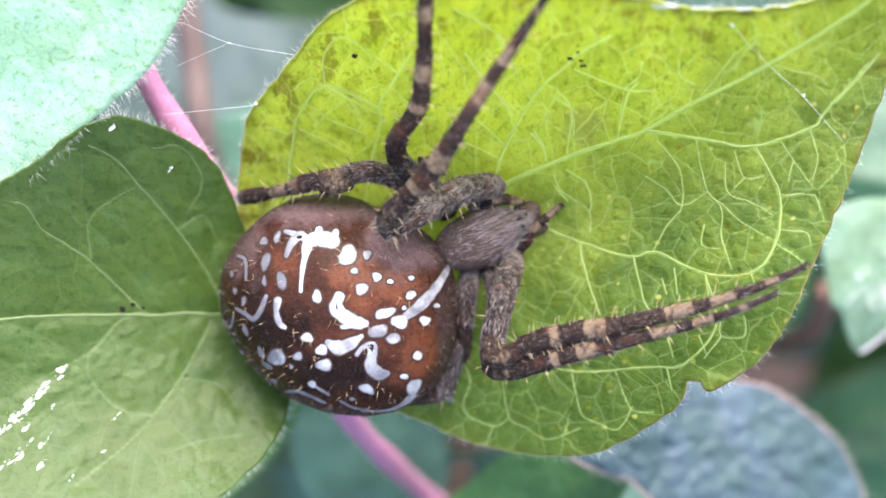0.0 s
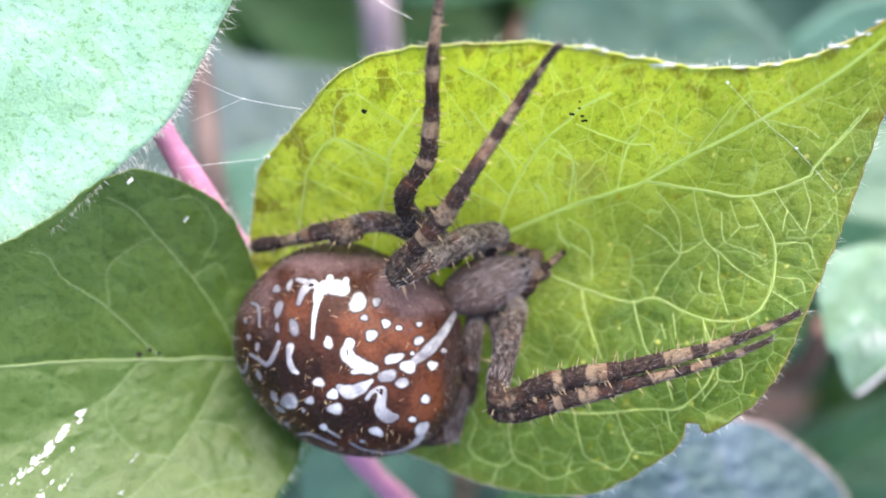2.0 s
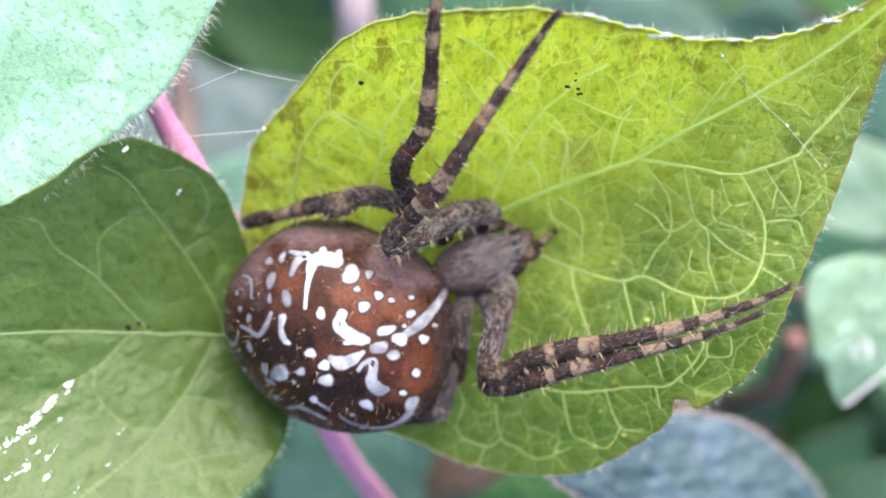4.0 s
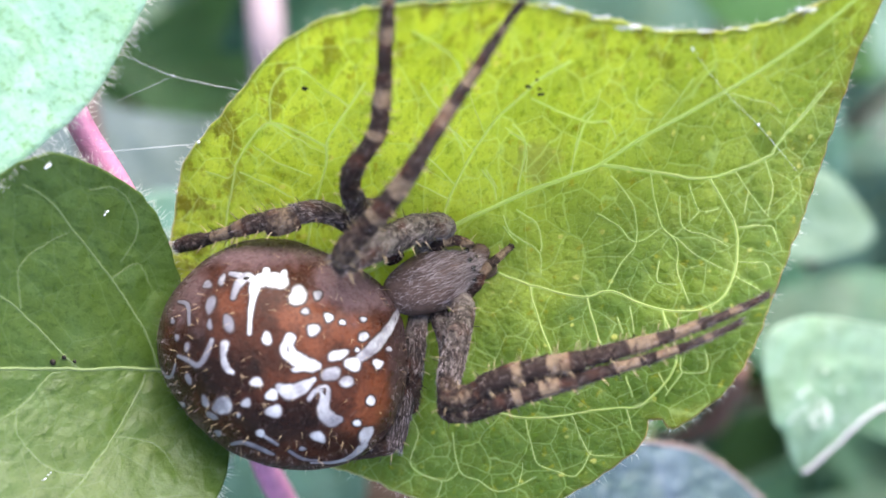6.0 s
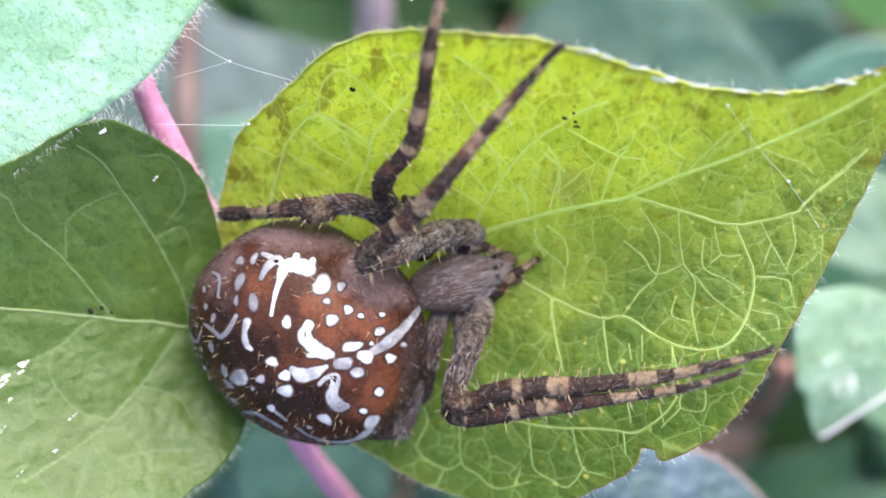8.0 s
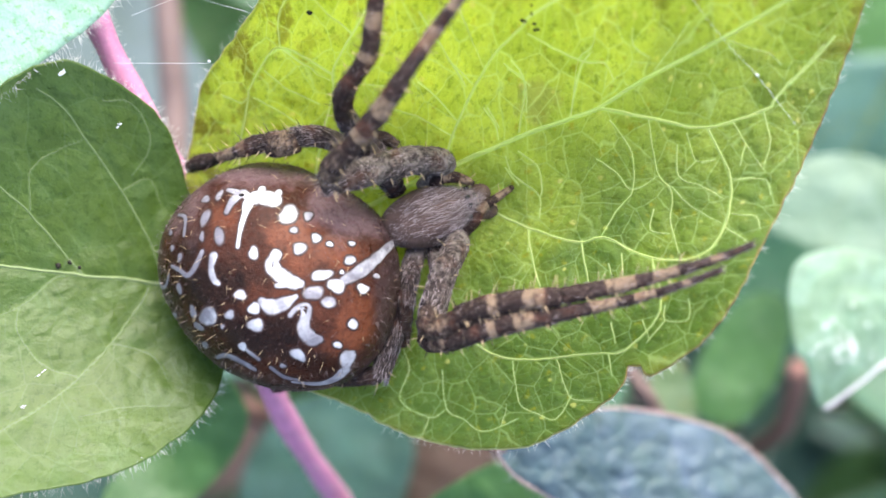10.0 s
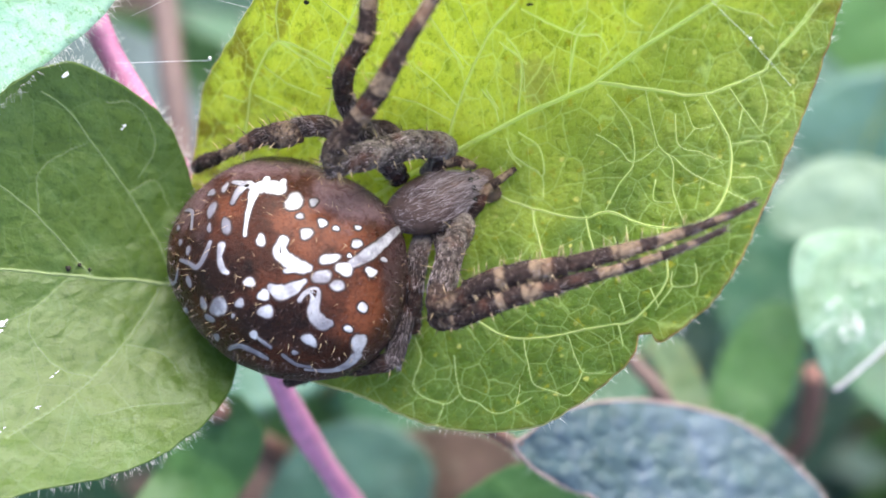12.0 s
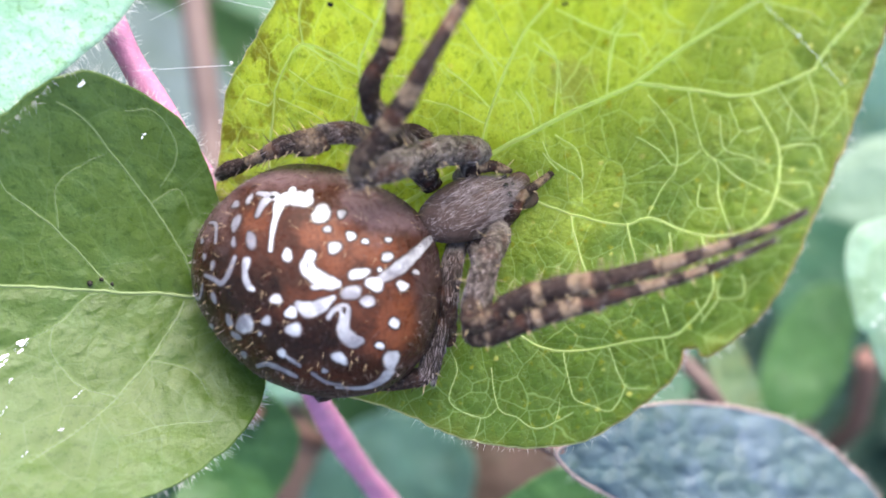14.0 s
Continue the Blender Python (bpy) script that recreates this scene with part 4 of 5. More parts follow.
    stroke(ab, (-2.74, -4.41, 0.08), (-2.17, -4.35, 0.11), (-1.48, -4.61, 0.11), (-0.79, -4.96, 0.08))
    stroke(ab, (3.55, -4.69, 0.22), (2.99, -5.18, 0.13), (2.17, -5.45, 0.08), (0.98, -5.43, 0.05))
    stroke(ab, (-0.01, -4.84, 0.08), (0.61, -5.23, 0.08), (1.31, -5.33, 0.05))
    stroke(ab, (-0.56, -4.50, 0.08), (-1.05, -4.16, 0.08), (-1.27, -3.94, 0.05))
    rng = random.Random(22)
    verts, faces = [], []
    for _ in range(8000):
        a, rho = rng.uniform(0, 6.283), 0.3 + 0.7 * math.sqrt(rng.random())
        x, y = rho * girth(a) * math.cos(a), rho * girth(a) * math.sin(a)
        if rng.random() > 0.12 + 0.9 * max(0, math.cos(a - 1.1)) * rho ** 2:
            continue
        out = abdomen_point(x, y, 1) - abdomen_point(x, y, 0)
        hair(verts, faces, abdomen_point(x, y, 0.0), out * 0.4 + Vector((-0.5 + rng.uniform(-1, 1), -0.4 + rng.uniform(-1, 1), 0)) * rng.uniform(0.5, 1.0), rng.uniform(0.14, 0.34), 0.0085, Vector((-0.1, -0.1, -0.05)))
    tagged(from_lists("abdomen_down", verts, faces, hair_brown, ab), kind="stuff")
    rng = random.Random(21)
    verts, faces = [], []
    for _ in range(170):
        a, rho = rng.uniform(0, 6.283), math.sqrt(rng.random()) * 0.99
        x, y = rho * girth(a) * math.cos(a), rho * girth(a) * math.sin(a)
        p = abdomen_point(x, y, -0.02)
        nrm = (abdomen_point(x, y, 1) - abdomen_point(x, y, 0))
        hair(verts, faces, p, nrm * 0.6 + Vector((rng.uniform(-1.1, 0.5), rng.uniform(-1.0, 0.5), 0)), rng.uniform(0.25, 0.65), 0.013, Vector((-0.2, -0.15, -0.1)))
    tagged(from_lists("abdomen_hairs", verts, faces, bristle_pale, ab), kind="stuff")
    verts, faces = [], []
    for _ in range(420):
        a, rho = rng.uniform(0, 6.283), rng.uniform(0.88, 0.985)
        x, y = rho * girth(a) * math.cos(a), rho * girth(a) * math.sin(a)
        way = Vector((math.cos(a) + rng.uniform(-0.7, 0.7), math.sin(a) + rng.uniform(-0.7, 0.7), rng.uniform(-0.1, 0.7)))
        hair(verts, faces, abdomen_point(x, y, -0.02), way, rng.uniform(0.2, 0.5), 0.0065, Vector((-0.15, -0.15, -0.1)))
    tagged(from_lists("rim_hairs", verts, faces, hair_grey, ab), kind="stuff")


def stripes(*edges, low=0.06, high=0.78):
    """Bands along a joint: dark to the first edge (as a share of its length), pale to the second, and so on."""
    return [high if sum(u >= e for e in edges) % 2 else low for u in np.linspace(0, 1, 41)]


def limb_piece(name, parent, path, radii, bands, seed, sides=16):
    """One limb joint: a swelling tube with dark and pale bands (0 dark, 1 pale) along it."""
    path = spline(path, 14)
    n = len(path)
    rr = [float(np.interp(i / (n - 1), np.linspace(0, 1, len(radii)), radii)) for i in range(n)]
    for i, c in ((0, 0.7), (1, 0.94), (n - 1, 0.7), (n - 2, 0.94)):
        rr[i] *= c
    rr = [r * (1 + 0.07 * noise.noise((i * 0.3, seed, 0))) for i, r in enumerate(rr)]
    verts, faces = [], []
    along = tube(verts, faces, path, rr, sides)
    for i, v in enumerate(verts):
        v += (v - path[i // sides]) * (0.1 * noise.noise(v * 2.2) + 0.07 * noise.noise(v * 6.0))
    total = max(along)
    ob = from_lists(name, verts, faces, thigh_coat if name == "femur" else limb_coat, parent)
    give_attribute(ob, "band", [float(np.interp(a / total, np.linspace(0, 1, len(bands)), bands)) for a in along])
    return ob, path, rr


def bristles(parent, path, rr, count, length, material, seed, name="bristles", lie=0.3, thick=0.01):
    """Hairs on a limb: lie tells how far they lean along it."""
    rng = random.Random(seed)
    verts, faces = [], []
    for _ in range(count):
        i = rng.randrange(1, len(path) - 1)
        d = (path[i + 1] - path[i]).normalized()
        s = d.cross(Vector((0, 0, 1))).normalized()
        a = rng.uniform(0, 6.283)
        o = math.cos(a) * s + math.sin(a) * s.cross(d)
        way = o * (1 - 0.75 * lie) + d * lie * rng.uniform(0.7, 1.3) + Vector((rng.uniform(-0.15, 0.15), rng.uniform(-0.15, 0.15), 0))
        hair(verts, faces, path[i].lerp(path[i + 1], rng.random()) + o * rr[i] * 0.96, way, length * rng.uniform(0.6, 1.3), thick, d * 0.15 - o * 0.2 * lie)
    return tagged(from_lists(name, verts, faces, material, parent), kind="stuff")


def spination(parent, path, rr, count, material, seed):
    """Stout straight spines in rows along both flanks of a limb."""
    rng = random.Random(seed)
    verts, faces = [], []
    for k in range(count):
        i = 1 + int((len(path) - 3) * (k + rng.uniform(0.2, 0.8)) / count)
        d = (path[i + 1] - path[i]).normalized()
        s = d.cross(Vector((0, 0, 1))).normalized()
        up = s.cross(d)
        o = s * (1 if k % 2 else -1) * rng.uniform(0.75, 1.0) + up * rng.uniform(0.25, 0.8)
        o.normalize()
        hair(verts, faces, path[i] + o * rr[i] * 0.9, o + d * rng.uniform(0.05, 0.45), rng.uniform(0.45, 0.75), 0.03, d * 0.1)
    return tagged(from_lists("spination", verts, faces, material, parent), kind="stuff")


def spine_row(parent, path, rr, count, way, length):
    """One row of long pale spines along a limb, all leaning the same way."""
    rng = random.Random(count * 31)
    verts, faces = [], []
    for k in range(count):
        i = int((len(path) - 4) * (k + 0.5) / count) + 2
        d = (way + Vector((rng.uniform(-0.25, 0.25), rng.uniform(-0.1, 0.1), rng.uniform(-0.1, 0.2)))).normalized()
        hair(verts, faces, path[i] + way.normalized() * rr[i] * 0.85, d, length * rng.uniform(0.75, 1.25), 0.03, Vector((0.08, 0, -0.1)))
    return tagged(from_lists("spine_row", verts, faces, bristle_pale, parent, "row of pale orange spines"), kind="stuff")


def build_leg(spider, seed, joints, label=""):
    """joints: (name, path, radii, bands, spines)"""
    leg = new("leg")
    leg.empty_display_size = 0.002
    leg.parent = spider
    tagged(leg, label)
    for k, (name, path, radii, bands, spines) in enumerate(joints):
        slim = {"metatarsus": 0.84, "tarsus": 0.84, "tibia": 0.92}.get(name, 0.98)
        ob, line, rr = limb_piece(name, leg, path, [r * slim for r in radii], bands, seed + k)
        reach = (line[-1] - line[0]).length
        bristles(ob, line, rr, 20 + int(30 * reach), 0.26, bristle_dark, seed * 10 + k, "dark_down", 0.45)
        bristles(ob, line, rr, int((210 if name == "femur" else 30) * reach) + 8, 0.34, hair_grey, seed * 10 + k + 3, "grey_down", 0.92, 0.012 if name == "femur" else 0.008)
        bristles(ob, line, rr, 10 + int(26 * reach), 0.4, bristle_dark, seed * 10 + k + 4, "dark_coat", 0.9, 0.012)
        if seed == 200 and name == "femur":
            spine_row(ob, line[len(line) // 3:], rr[len(line) // 3:], 7, Vector((0.3, -0.9, 0.35)), 0.85)
        if seed == 500 and name == "tibia":
            spine_row(ob, line, rr, 7, Vector((-0.3, 0.55, 0.8)), 0.7)
        if seed == 400 and name in ("tibia", "metatarsus"):
            spine_row(ob, line, rr, 6, Vector((0.1, 0.9, 0.4)), 0.75)
        if spines:
            spination(ob, line, rr, spines + 2, bristle_pale, seed * 10 + k + 5)
            spination(ob, line, rr, spines, bristle_dark, seed * 10 + k + 6)


def build_spider():
    spider = holder("spider", "brown cross spider with banded legs resting across the leaves", "spider")
    build_abdomen(spider)
    # head and chest
    bm = bmesh.new()
    bmesh.ops.create_uvsphere(bm, u_segments=40, v_segments=24, radius=1.0)
    for v in bm.verts:
        t = v.co.x
        w = 1.0 - 0.32 * max(t, 0) ** 1.2
        v.co = Vector((t * 2.6, v.co.y * 1.5 * w, v.co.z * 1.3 * (1 + 0.12 * t)))
        v.co *= 1 + 0.03 * noise.noise(v.co * 1.1)
    turn = Matrix.Rotation(radians(20), 4, "Z")
    bm.transform(Matrix.Diagonal((MM, MM, MM, 1)) @ Matrix.Translation((0.15, -0.5, -5.0)) @ turn)
    head = part("carapace", bm, carapace_coat, spider, "grey-brown hairy carapace")
    mouth = (0.15, -0.5, -5.0)
    place = lambda x, y, z: turn @ Vector((x, y, z)) + Vector(mouth)
    for x, y, z in ((2.05, 0.22, 0.93), (2.05, -0.22, 0.93), (2.4, 0.24, 0.55), (2.4, -0.24, 0.55), (1.95, 0.72, 0.55), (2.15, 0.76, 0.35), (1.95, -0.72, 0.55), (2.15, -0.76, 0.35)):
        bm = bmesh.new()
        bmesh.ops.create_uvsphere(bm, u_segments=14, v_segments=10, radius=0.15 * MM)
        bm.transform(Matrix.Translation(place(x, y, z) * MM))
        part("eye", bm, eye_black, head)
    verts, faces = [], []
    rng = random.Random(31)
    for _ in range(2000):
        a, t = rng.uniform(0, math.pi), rng.uniform(-0.95, 0.95)
        w = (1.0 - 0.32 * max(t, 0) ** 1.2) * math.sqrt(1 - t * t)
        p = (t * 2.6, 1.5 * w * math.cos(a), 1.3 * math.sin(a) * math.sqrt(1 - t * t) * (1 + 0.1 * t))
        d = turn @ Vector((0.9 + rng.uniform(-0.2, 0.2), -0.25 * math.cos(a) + rng.uniform(-0.3, 0.3), 0.12 * math.sin(a) + rng.uniform(-0.05, 0.2)))
        hair(verts, faces, place(*p), d, rng.uniform(0.4, 1.0), rng.uniform(0.006, 0.012), Vector((rng.uniform(-0.2, 0.2), rng.uniform(-0.3, 0.3), -0.15)))
    tagged(from_lists("carapace_hairs", verts, faces, hair_grey, head), kind="stuff")
    for side in (1, -1):
        verts, faces = [], []
        path = [place(2.3, 0.42 * side, -0.1), place(2.95, 0.45 * side, -0.6), place(3.15, 0.4 * side, -1.3)]
        tube(verts, faces, spline(path, 5), [0.35, 0.42, 0.48, 0.5, 0.5, 0.48, 0.45, 0.42, 0.38, 0.3, 0.2], 12)
        from_lists("chelicera", verts, faces, carapace_coat, spider)
    # feelers
    for path, seed in (([(1.8, -1.2, -5.3), (2.3, -0.75, -4.8), (2.7, -0.1, -4.5), (3.3, 0.4, -4.5), (4.25, 1.15, -4.75)], 61), ([(0.3, 0.9, -5.0), (0.5, 1.35, -4.4), (1.2, 1.42, -4.2), (1.8, 1.3, -4.3), (2.25, 1.2, -4.6)], 62)):
        ob, line, rr = limb_piece("feeler", spider, path, (0.34, 0.36, 0.3, 0.24, 0.14), stripes(0.42, 0.56, 0.7, 0.95, low=0.12, high=0.5), seed)
        bristles(ob, line, rr, 90, 0.25, bristle_dark, seed, "down")
        spination(ob, line, rr, 5, bristle_pale, seed + 3)
    # legs reaching over the far margin
    build_leg(spider, 100, [
        ("femur", [(-1.6, 0.9, -5.2), (-3.0, 2.2, -3.6), (-3.9, 3.3, 0.4)], (0.55, 0.62, 0.5), (0.2, 0.5, 0.2, 0.15), 5),
        ("patella", [(-3.95, 3.2, 0.3), (-3.9, 3.9, 1.6), (-3.45, 4.6, 2.5)], (0.44, 0.5, 0.44), (0.25, 0.15, 0.15), 2),
        ("tibia", [(-3.5, 4.5, 2.4), (-2.75, 5.5, 3.2), (-2.55, 6.6, 3.8), (-2.4, 8.0, 4.5)], (0.42, 0.5, 0.44, 0.4), stripes(0.29, 0.39, 0.65, 0.84) , 6),
        ("metatarsus", [(-2.4, 7.9, 4.4), (-2.35, 9.2, 5.5), (-2.25, 10.5, 6.3), (-2.0, 12.0, 7.0)], (0.38, 0.4, 0.32, 0.27), stripes(0.31, 0.5, 0.7, 0.96), 4),
        ("tarsus", [(-2.0, 11.9, 7.0), (-1.75, 13.6, 7.4)], (0.25, 0.16), (0.7, 0.1, 0.1), 0)])
    build_leg(spider, 200, [
        ("femur", [(-0.33, 0.91, -5.50), (0.75, 1.99, -4.00), (-0.56, 1.86, -2.60), (-2.08, 1.19, -1.30), (-3.47, 0.40, 0.10), (-4.63, -0.12, 0.90)], (0.45, 0.62, 0.74, 0.74, 0.66, 0.54), (0.6, 0.5, 0.6, 0.42, 0.5, 0.36, 0.46, 0.38, 0.3), 7),
        ("patella", [(-4.5, 0.05, 0.8), (-4.2, 0.6, 1.6), (-3.4, 1.3, 2.4)], (0.5, 0.56, 0.52), (0.45, 0.35, 0.3), 3),
        ("tibia", [(-3.5, 1.2, 2.3), (-2.6, 2.1, 3.2), (-1.8, 3.0, 4.1), (-1.0, 4.1, 5.0)], (0.5, 0.56, 0.5, 0.45), stripes(0.2, 0.29, 0.54, 0.77, low=0.12), 6),
        ("metatarsus", [(-1.1, 4.0, 4.9), (0.2, 5.9, 5.6), (1.3, 7.4, 6.2), (2.1, 8.6, 6.7)], (0.44, 0.38, 0.3, 0.26), stripes(0.29, 0.48, 0.63, 0.82), 4),
        ("tarsus", [(2.1, 8.5, 6.6), (2.8, 9.5, 7.4), (3.4, 10.2, 8.0)], (0.24, 0.2, 0.13), stripes(0.3, 0.5, high=0.6), 0)])
    # hind leg along the far side of the abdomen
    build_leg(spider, 300, [
        ("femur", [(-3.00, 1.64, -4.60), (-4.29, 2.52, -3.20), (-5.44, 2.83, -2.60), (-6.57, 2.65, -2.30)], (0.45, 0.5, 0.54, 0.5), (0.2, 0.2, 0.35, 0.15, 0.2), 4),
        ("patella", [(-6.29, 2.54, -2.30), (-7.07, 2.36, -2.40), (-7.88, 2.31, -2.60)], (0.58, 0.7, 0.56), (0.3, 0.55, 0.4, 0.2), 4),
        ("tibia", [(-7.60, 2.45, -2.60), (-8.53, 2.34, -3.00), (-9.44, 2.12, -3.60)], (0.5, 0.52, 0.38), stripes(0.65, 0.95, high=0.6), 5),
        ("metatarsus", [(-9.33, 2.15, -3.60), (-10.17, 1.99, -4.30), (-11.08, 1.90, -5.30)], (0.38, 0.34, 0.4), stripes(0.12, 0.62, high=0.6), 3),
        ("tarsus", [(-10.97, 1.92, -5.20), (-11.65, 1.86, -5.80), (-12.37, 1.79, -6.80)], (0.42, 0.5, 0.38), (0.1, 0.1, 0.05), 0)])
    # two long legs laid side by side over the big leaf
    build_leg(spider, 400, [
        ("femur", [(0.6, -1.0, -5.6), (1.6, -1.7, -4.8), (1.1, -3.4, -2.9), (0.5, -5.6, -2.0)], (0.46, 0.6, 0.68, 0.58), (0.9, 0.8, 0.45, 0.4, 0.38, 0.36, 0.2), 4),
        ("patella", [(0.5, -5.4, -2.0), (0.5, -6.3, -1.5), (1.3, -6.3, -1.0), (2.0, -5.9, -0.5)], (0.5, 0.6, 0.56, 0.48), (0.25, 0.3, 0.45, 0.2), 2),
        ("tibia", [(1.8, -5.9, -0.6), (3.1, -5.45, 0.0), (4.8, -5.1, 0.4), (6.6, -4.85, 0.6)], (0.54, 0.6, 0.56, 0.5), stripes(0.34, 0.43, 0.66, 0.86, low=0.12, high=0.7), 9),
        ("metatarsus", [(6.5, -4.85, 0.6), (8.7, -4.35, 0.8), (10.4, -3.95, 1.1), (12.4, -3.3, 1.4)], (0.5, 0.46, 0.35, 0.28), stripes(0.37, 0.58, 0.71, 0.92), 7),
        ("tarsus", [(12.3, -3.35, 1.4), (13.8, -2.8, 1.5), (15.2, -2.15, 1.6)], (0.26, 0.23, 0.14), stripes(0.35, 0.53), 0)])
    build_leg(spider, 500, [
        ("femur", [(0.4, -1.8, -6.0), (0.9, -3.6, -4.6), (0.6, -6.0, -3.4)], (0.5, 0.6, 0.5), (0.3, 0.5, 0.2), 2),
        ("patella", [(0.52, -5.93, -2.65), (0.52, -6.93, -2.15), (1.51, -7.07, -1.25)], (0.48, 0.54, 0.46), (0.1, 0.2, 0.5), 2),
        ("tibia", [(1.41, -7.07, -1.35), (3.00, -6.53, -0.35), (4.58, -6.08, 0.15), (6.27, -5.74, 0.35)], (0.5, 0.56, 0.52, 0.46), stripes(0.44, 0.52, 0.67, 0.84, high=0.7), 8),
        ("metatarsus", [(6.17, -5.76, 0.35), (8.05, -5.29, 0.65), (9.64, -4.89, 0.85), (11.22, -4.45, 1.25)], (0.44, 0.36, 0.29, 0.24), stripes(0.365, 0.58, 0.745, 0.95), 5),
        ("tarsus", [(11.12, -4.47, 1.25), (12.41, -4.00, 1.55), (13.80, -3.41, 1.75)], (0.23, 0.2, 0.13), stripes(0.35, 0.5), 0)])
    # legs tucked beside and under the abdomen
    build_leg(spider, 600, [
        ("femur", [(-0.4, -1.9, -6.0), (-0.7, -3.2, -5.6), (-0.85, -4.9, -5.4)], (0.5, 0.55, 0.45), (0.8, 0.3, 0.15), 1),
        ("tibia", [(-0.85, -4.7, -5.4), (-0.9, -5.7, -6.0), (-1.0, -6.8, -7.0)], (0.45, 0.48, 0.4), (0.1, 0.3, 0.1, 0.05), 1)])
    build_leg(spider, 700, [
        ("femur", [(-1.2, -4.0, -6.3), (-1.5, -6.7, -6.0), (-2.0, -8.6, -6.0)], (0.5, 0.55, 0.48), (0.3, 0.1, 0.2), 1),
        ("tibia", [(-1.9, -8.4, -6.0), (-3.2, -8.6, -6.3), (-4.9, -8.65, -7.0)], (0.5, 0.52, 0.44), (0.1, 0.3, 0.1), 2),
        ("metatarsus", [(-4.7, -8.65, -6.9), (-6.2, -8.85, -7.7), (-7.6, -9.15, -8.4)], (0.42, 0.42, 0.46), (0.1, 0.4, 0.1, 0.05), 0)])
    build_leg(spider, 800, [
        ("femur", [(-1.5, 0.6, -5.6), (-2.4, 2.1, -4.8), (-2.9, 3.2, -4.6)], (0.5, 0.55, 0.45), (0.3, 0.4, 0.1), 1),
        ("tibia", [(-3.06, 3.33, -4.60), (-2.34, 3.32, -4.60), (-1.60, 3.03, -4.80)], (0.4, 0.42, 0.3), (0.1, 0.3, 0.5), 1)])


build_spider()


# ---- silk ----
def thread(label, pts, r=0.012, beads=()):
    ob = holder("silk_thread", label, "silk thread")
    verts, faces = [], []
    path = spline(pts, 12)
    tube(verts, faces, path, [r * 0.7] * len(path), 5)
    from_lists("strand", verts, faces, silk, ob)
    for i, (x, y, z, s) in enumerate(beads):
        bm = bmesh.new()
        bmesh.ops.create_icosphere(bm, subdivisions=2, radius=s * MM)
        for v in bm.verts:
            v.co *= 1 + 0.7 * noise.noise(v.co * 6000 + Vector((i * 3.1, 0, 0)))
        bm.transform(Matrix.Translation(Vector((x, y, z)) * MM))
        part("tuft", bm, silk, ob)


thread("fine white silk thread between two leaves", [(-14.1, 10.0, 0.0), (-11.9, 9.0, -0.1), (-8.9, 8.5, -1.2)], 0.01, [(-11.9, 9.0, -0.1, 0.05)])
thread("fine white silk thread between two leaves", [(-15.4, 5.7, -1.2), (-10.9, 6.2, -2.4)], 0.011, [(-10.95, 6.25, -2.2, 0.08)])
thread("fine white silk thread fanning off a leaf", [(-11.9, 9.0, -0.1), (-14.6, 8.0, -0.8)], 0.007)
thread("fine white silk thread across the big leaf", [(x, y, main_z(x, y) + 0.12) for x, y in ((11.3, 8.8), (12.8, 7.6), (14.0, 6.7), (15.2, 5.8), (17.2, 3.7))], 0.013, [(15.2, 5.8, main_z(15.2, 5.8) + 0.14, 0.08), (11.4, 8.7, main_z(11.4, 8.7) + 0.1, 0.07)])
def margin_tuft(x, y, long, wide):
    """Fluffy white silk caught on the leaf's far margin."""
    ob = holder("silk_tuft", "fluffy white silk tuft caught on the leaf margin", "silk", x, y, main_z(x, y), "silk tufts on the margin")
    rng = random.Random(int(x * 50))
    bm = bmesh.new()
    bmesh.ops.create_icosphere(bm, subdivisions=3, radius=1.0)
    for v in bm.verts:
        g = 0.55 + 0.9 * noise.noise(Vector((v.co.x * 5, v.co.y * 2, v.co.z * 2)) + Vector((x, y, 0)))
        v.co = Vector((v.co.x * long, v.co.y * wide * 0.7 * g, v.co.z * wide * 0.7 * g)) * MM
    fluff = part("fluff", bm, silk, ob)
    verts, faces = [], []
    for _ in range(150):
        d = Vector((rng.gauss(0, 1.5), rng.gauss(0, 1), rng.gauss(0, 1)))
        hair(verts, faces, Vector((rng.uniform(-long, long) * 0.8, 0, 0)), d, rng.uniform(0.08, 0.12 + 2.2 * wide), 0.007, Vector((0, 0, 0)))
    tagged(from_lists("fuzz", verts, faces, silk, fluff), kind="stuff")


for place in ((8.2, 9.45, 0.6, 0.16), (4.6, 10.15, 0.55, 0.09), (16.4, 10.15, 0.5, 0.11), (5.4, 10.0, 0.3, 0.08), (9.9, 9.35, 0.5, 0.035), (11.8, 9.3, 0.4, 0.03), (13.3, 9.4, 0.6, 0.035), (15.2, 9.75, 0.4, 0.04), (17.5, 10.65, 0.4, 0.05), (18.5, 11.15, 0.6, 0.035), (6.9, 9.75, 0.6, 0.03), (-12.2, 4.6, 0.2, 0.07)):
    margin_tuft(*place)
thread("silk thread hanging behind the leaf's far margin", [(-8, 17, -3), (-5.5, 14.5, -3), (-3.5, 13.2, -2.5)], 0.02, [(-5.5, 14.5, -3, 0.12)])


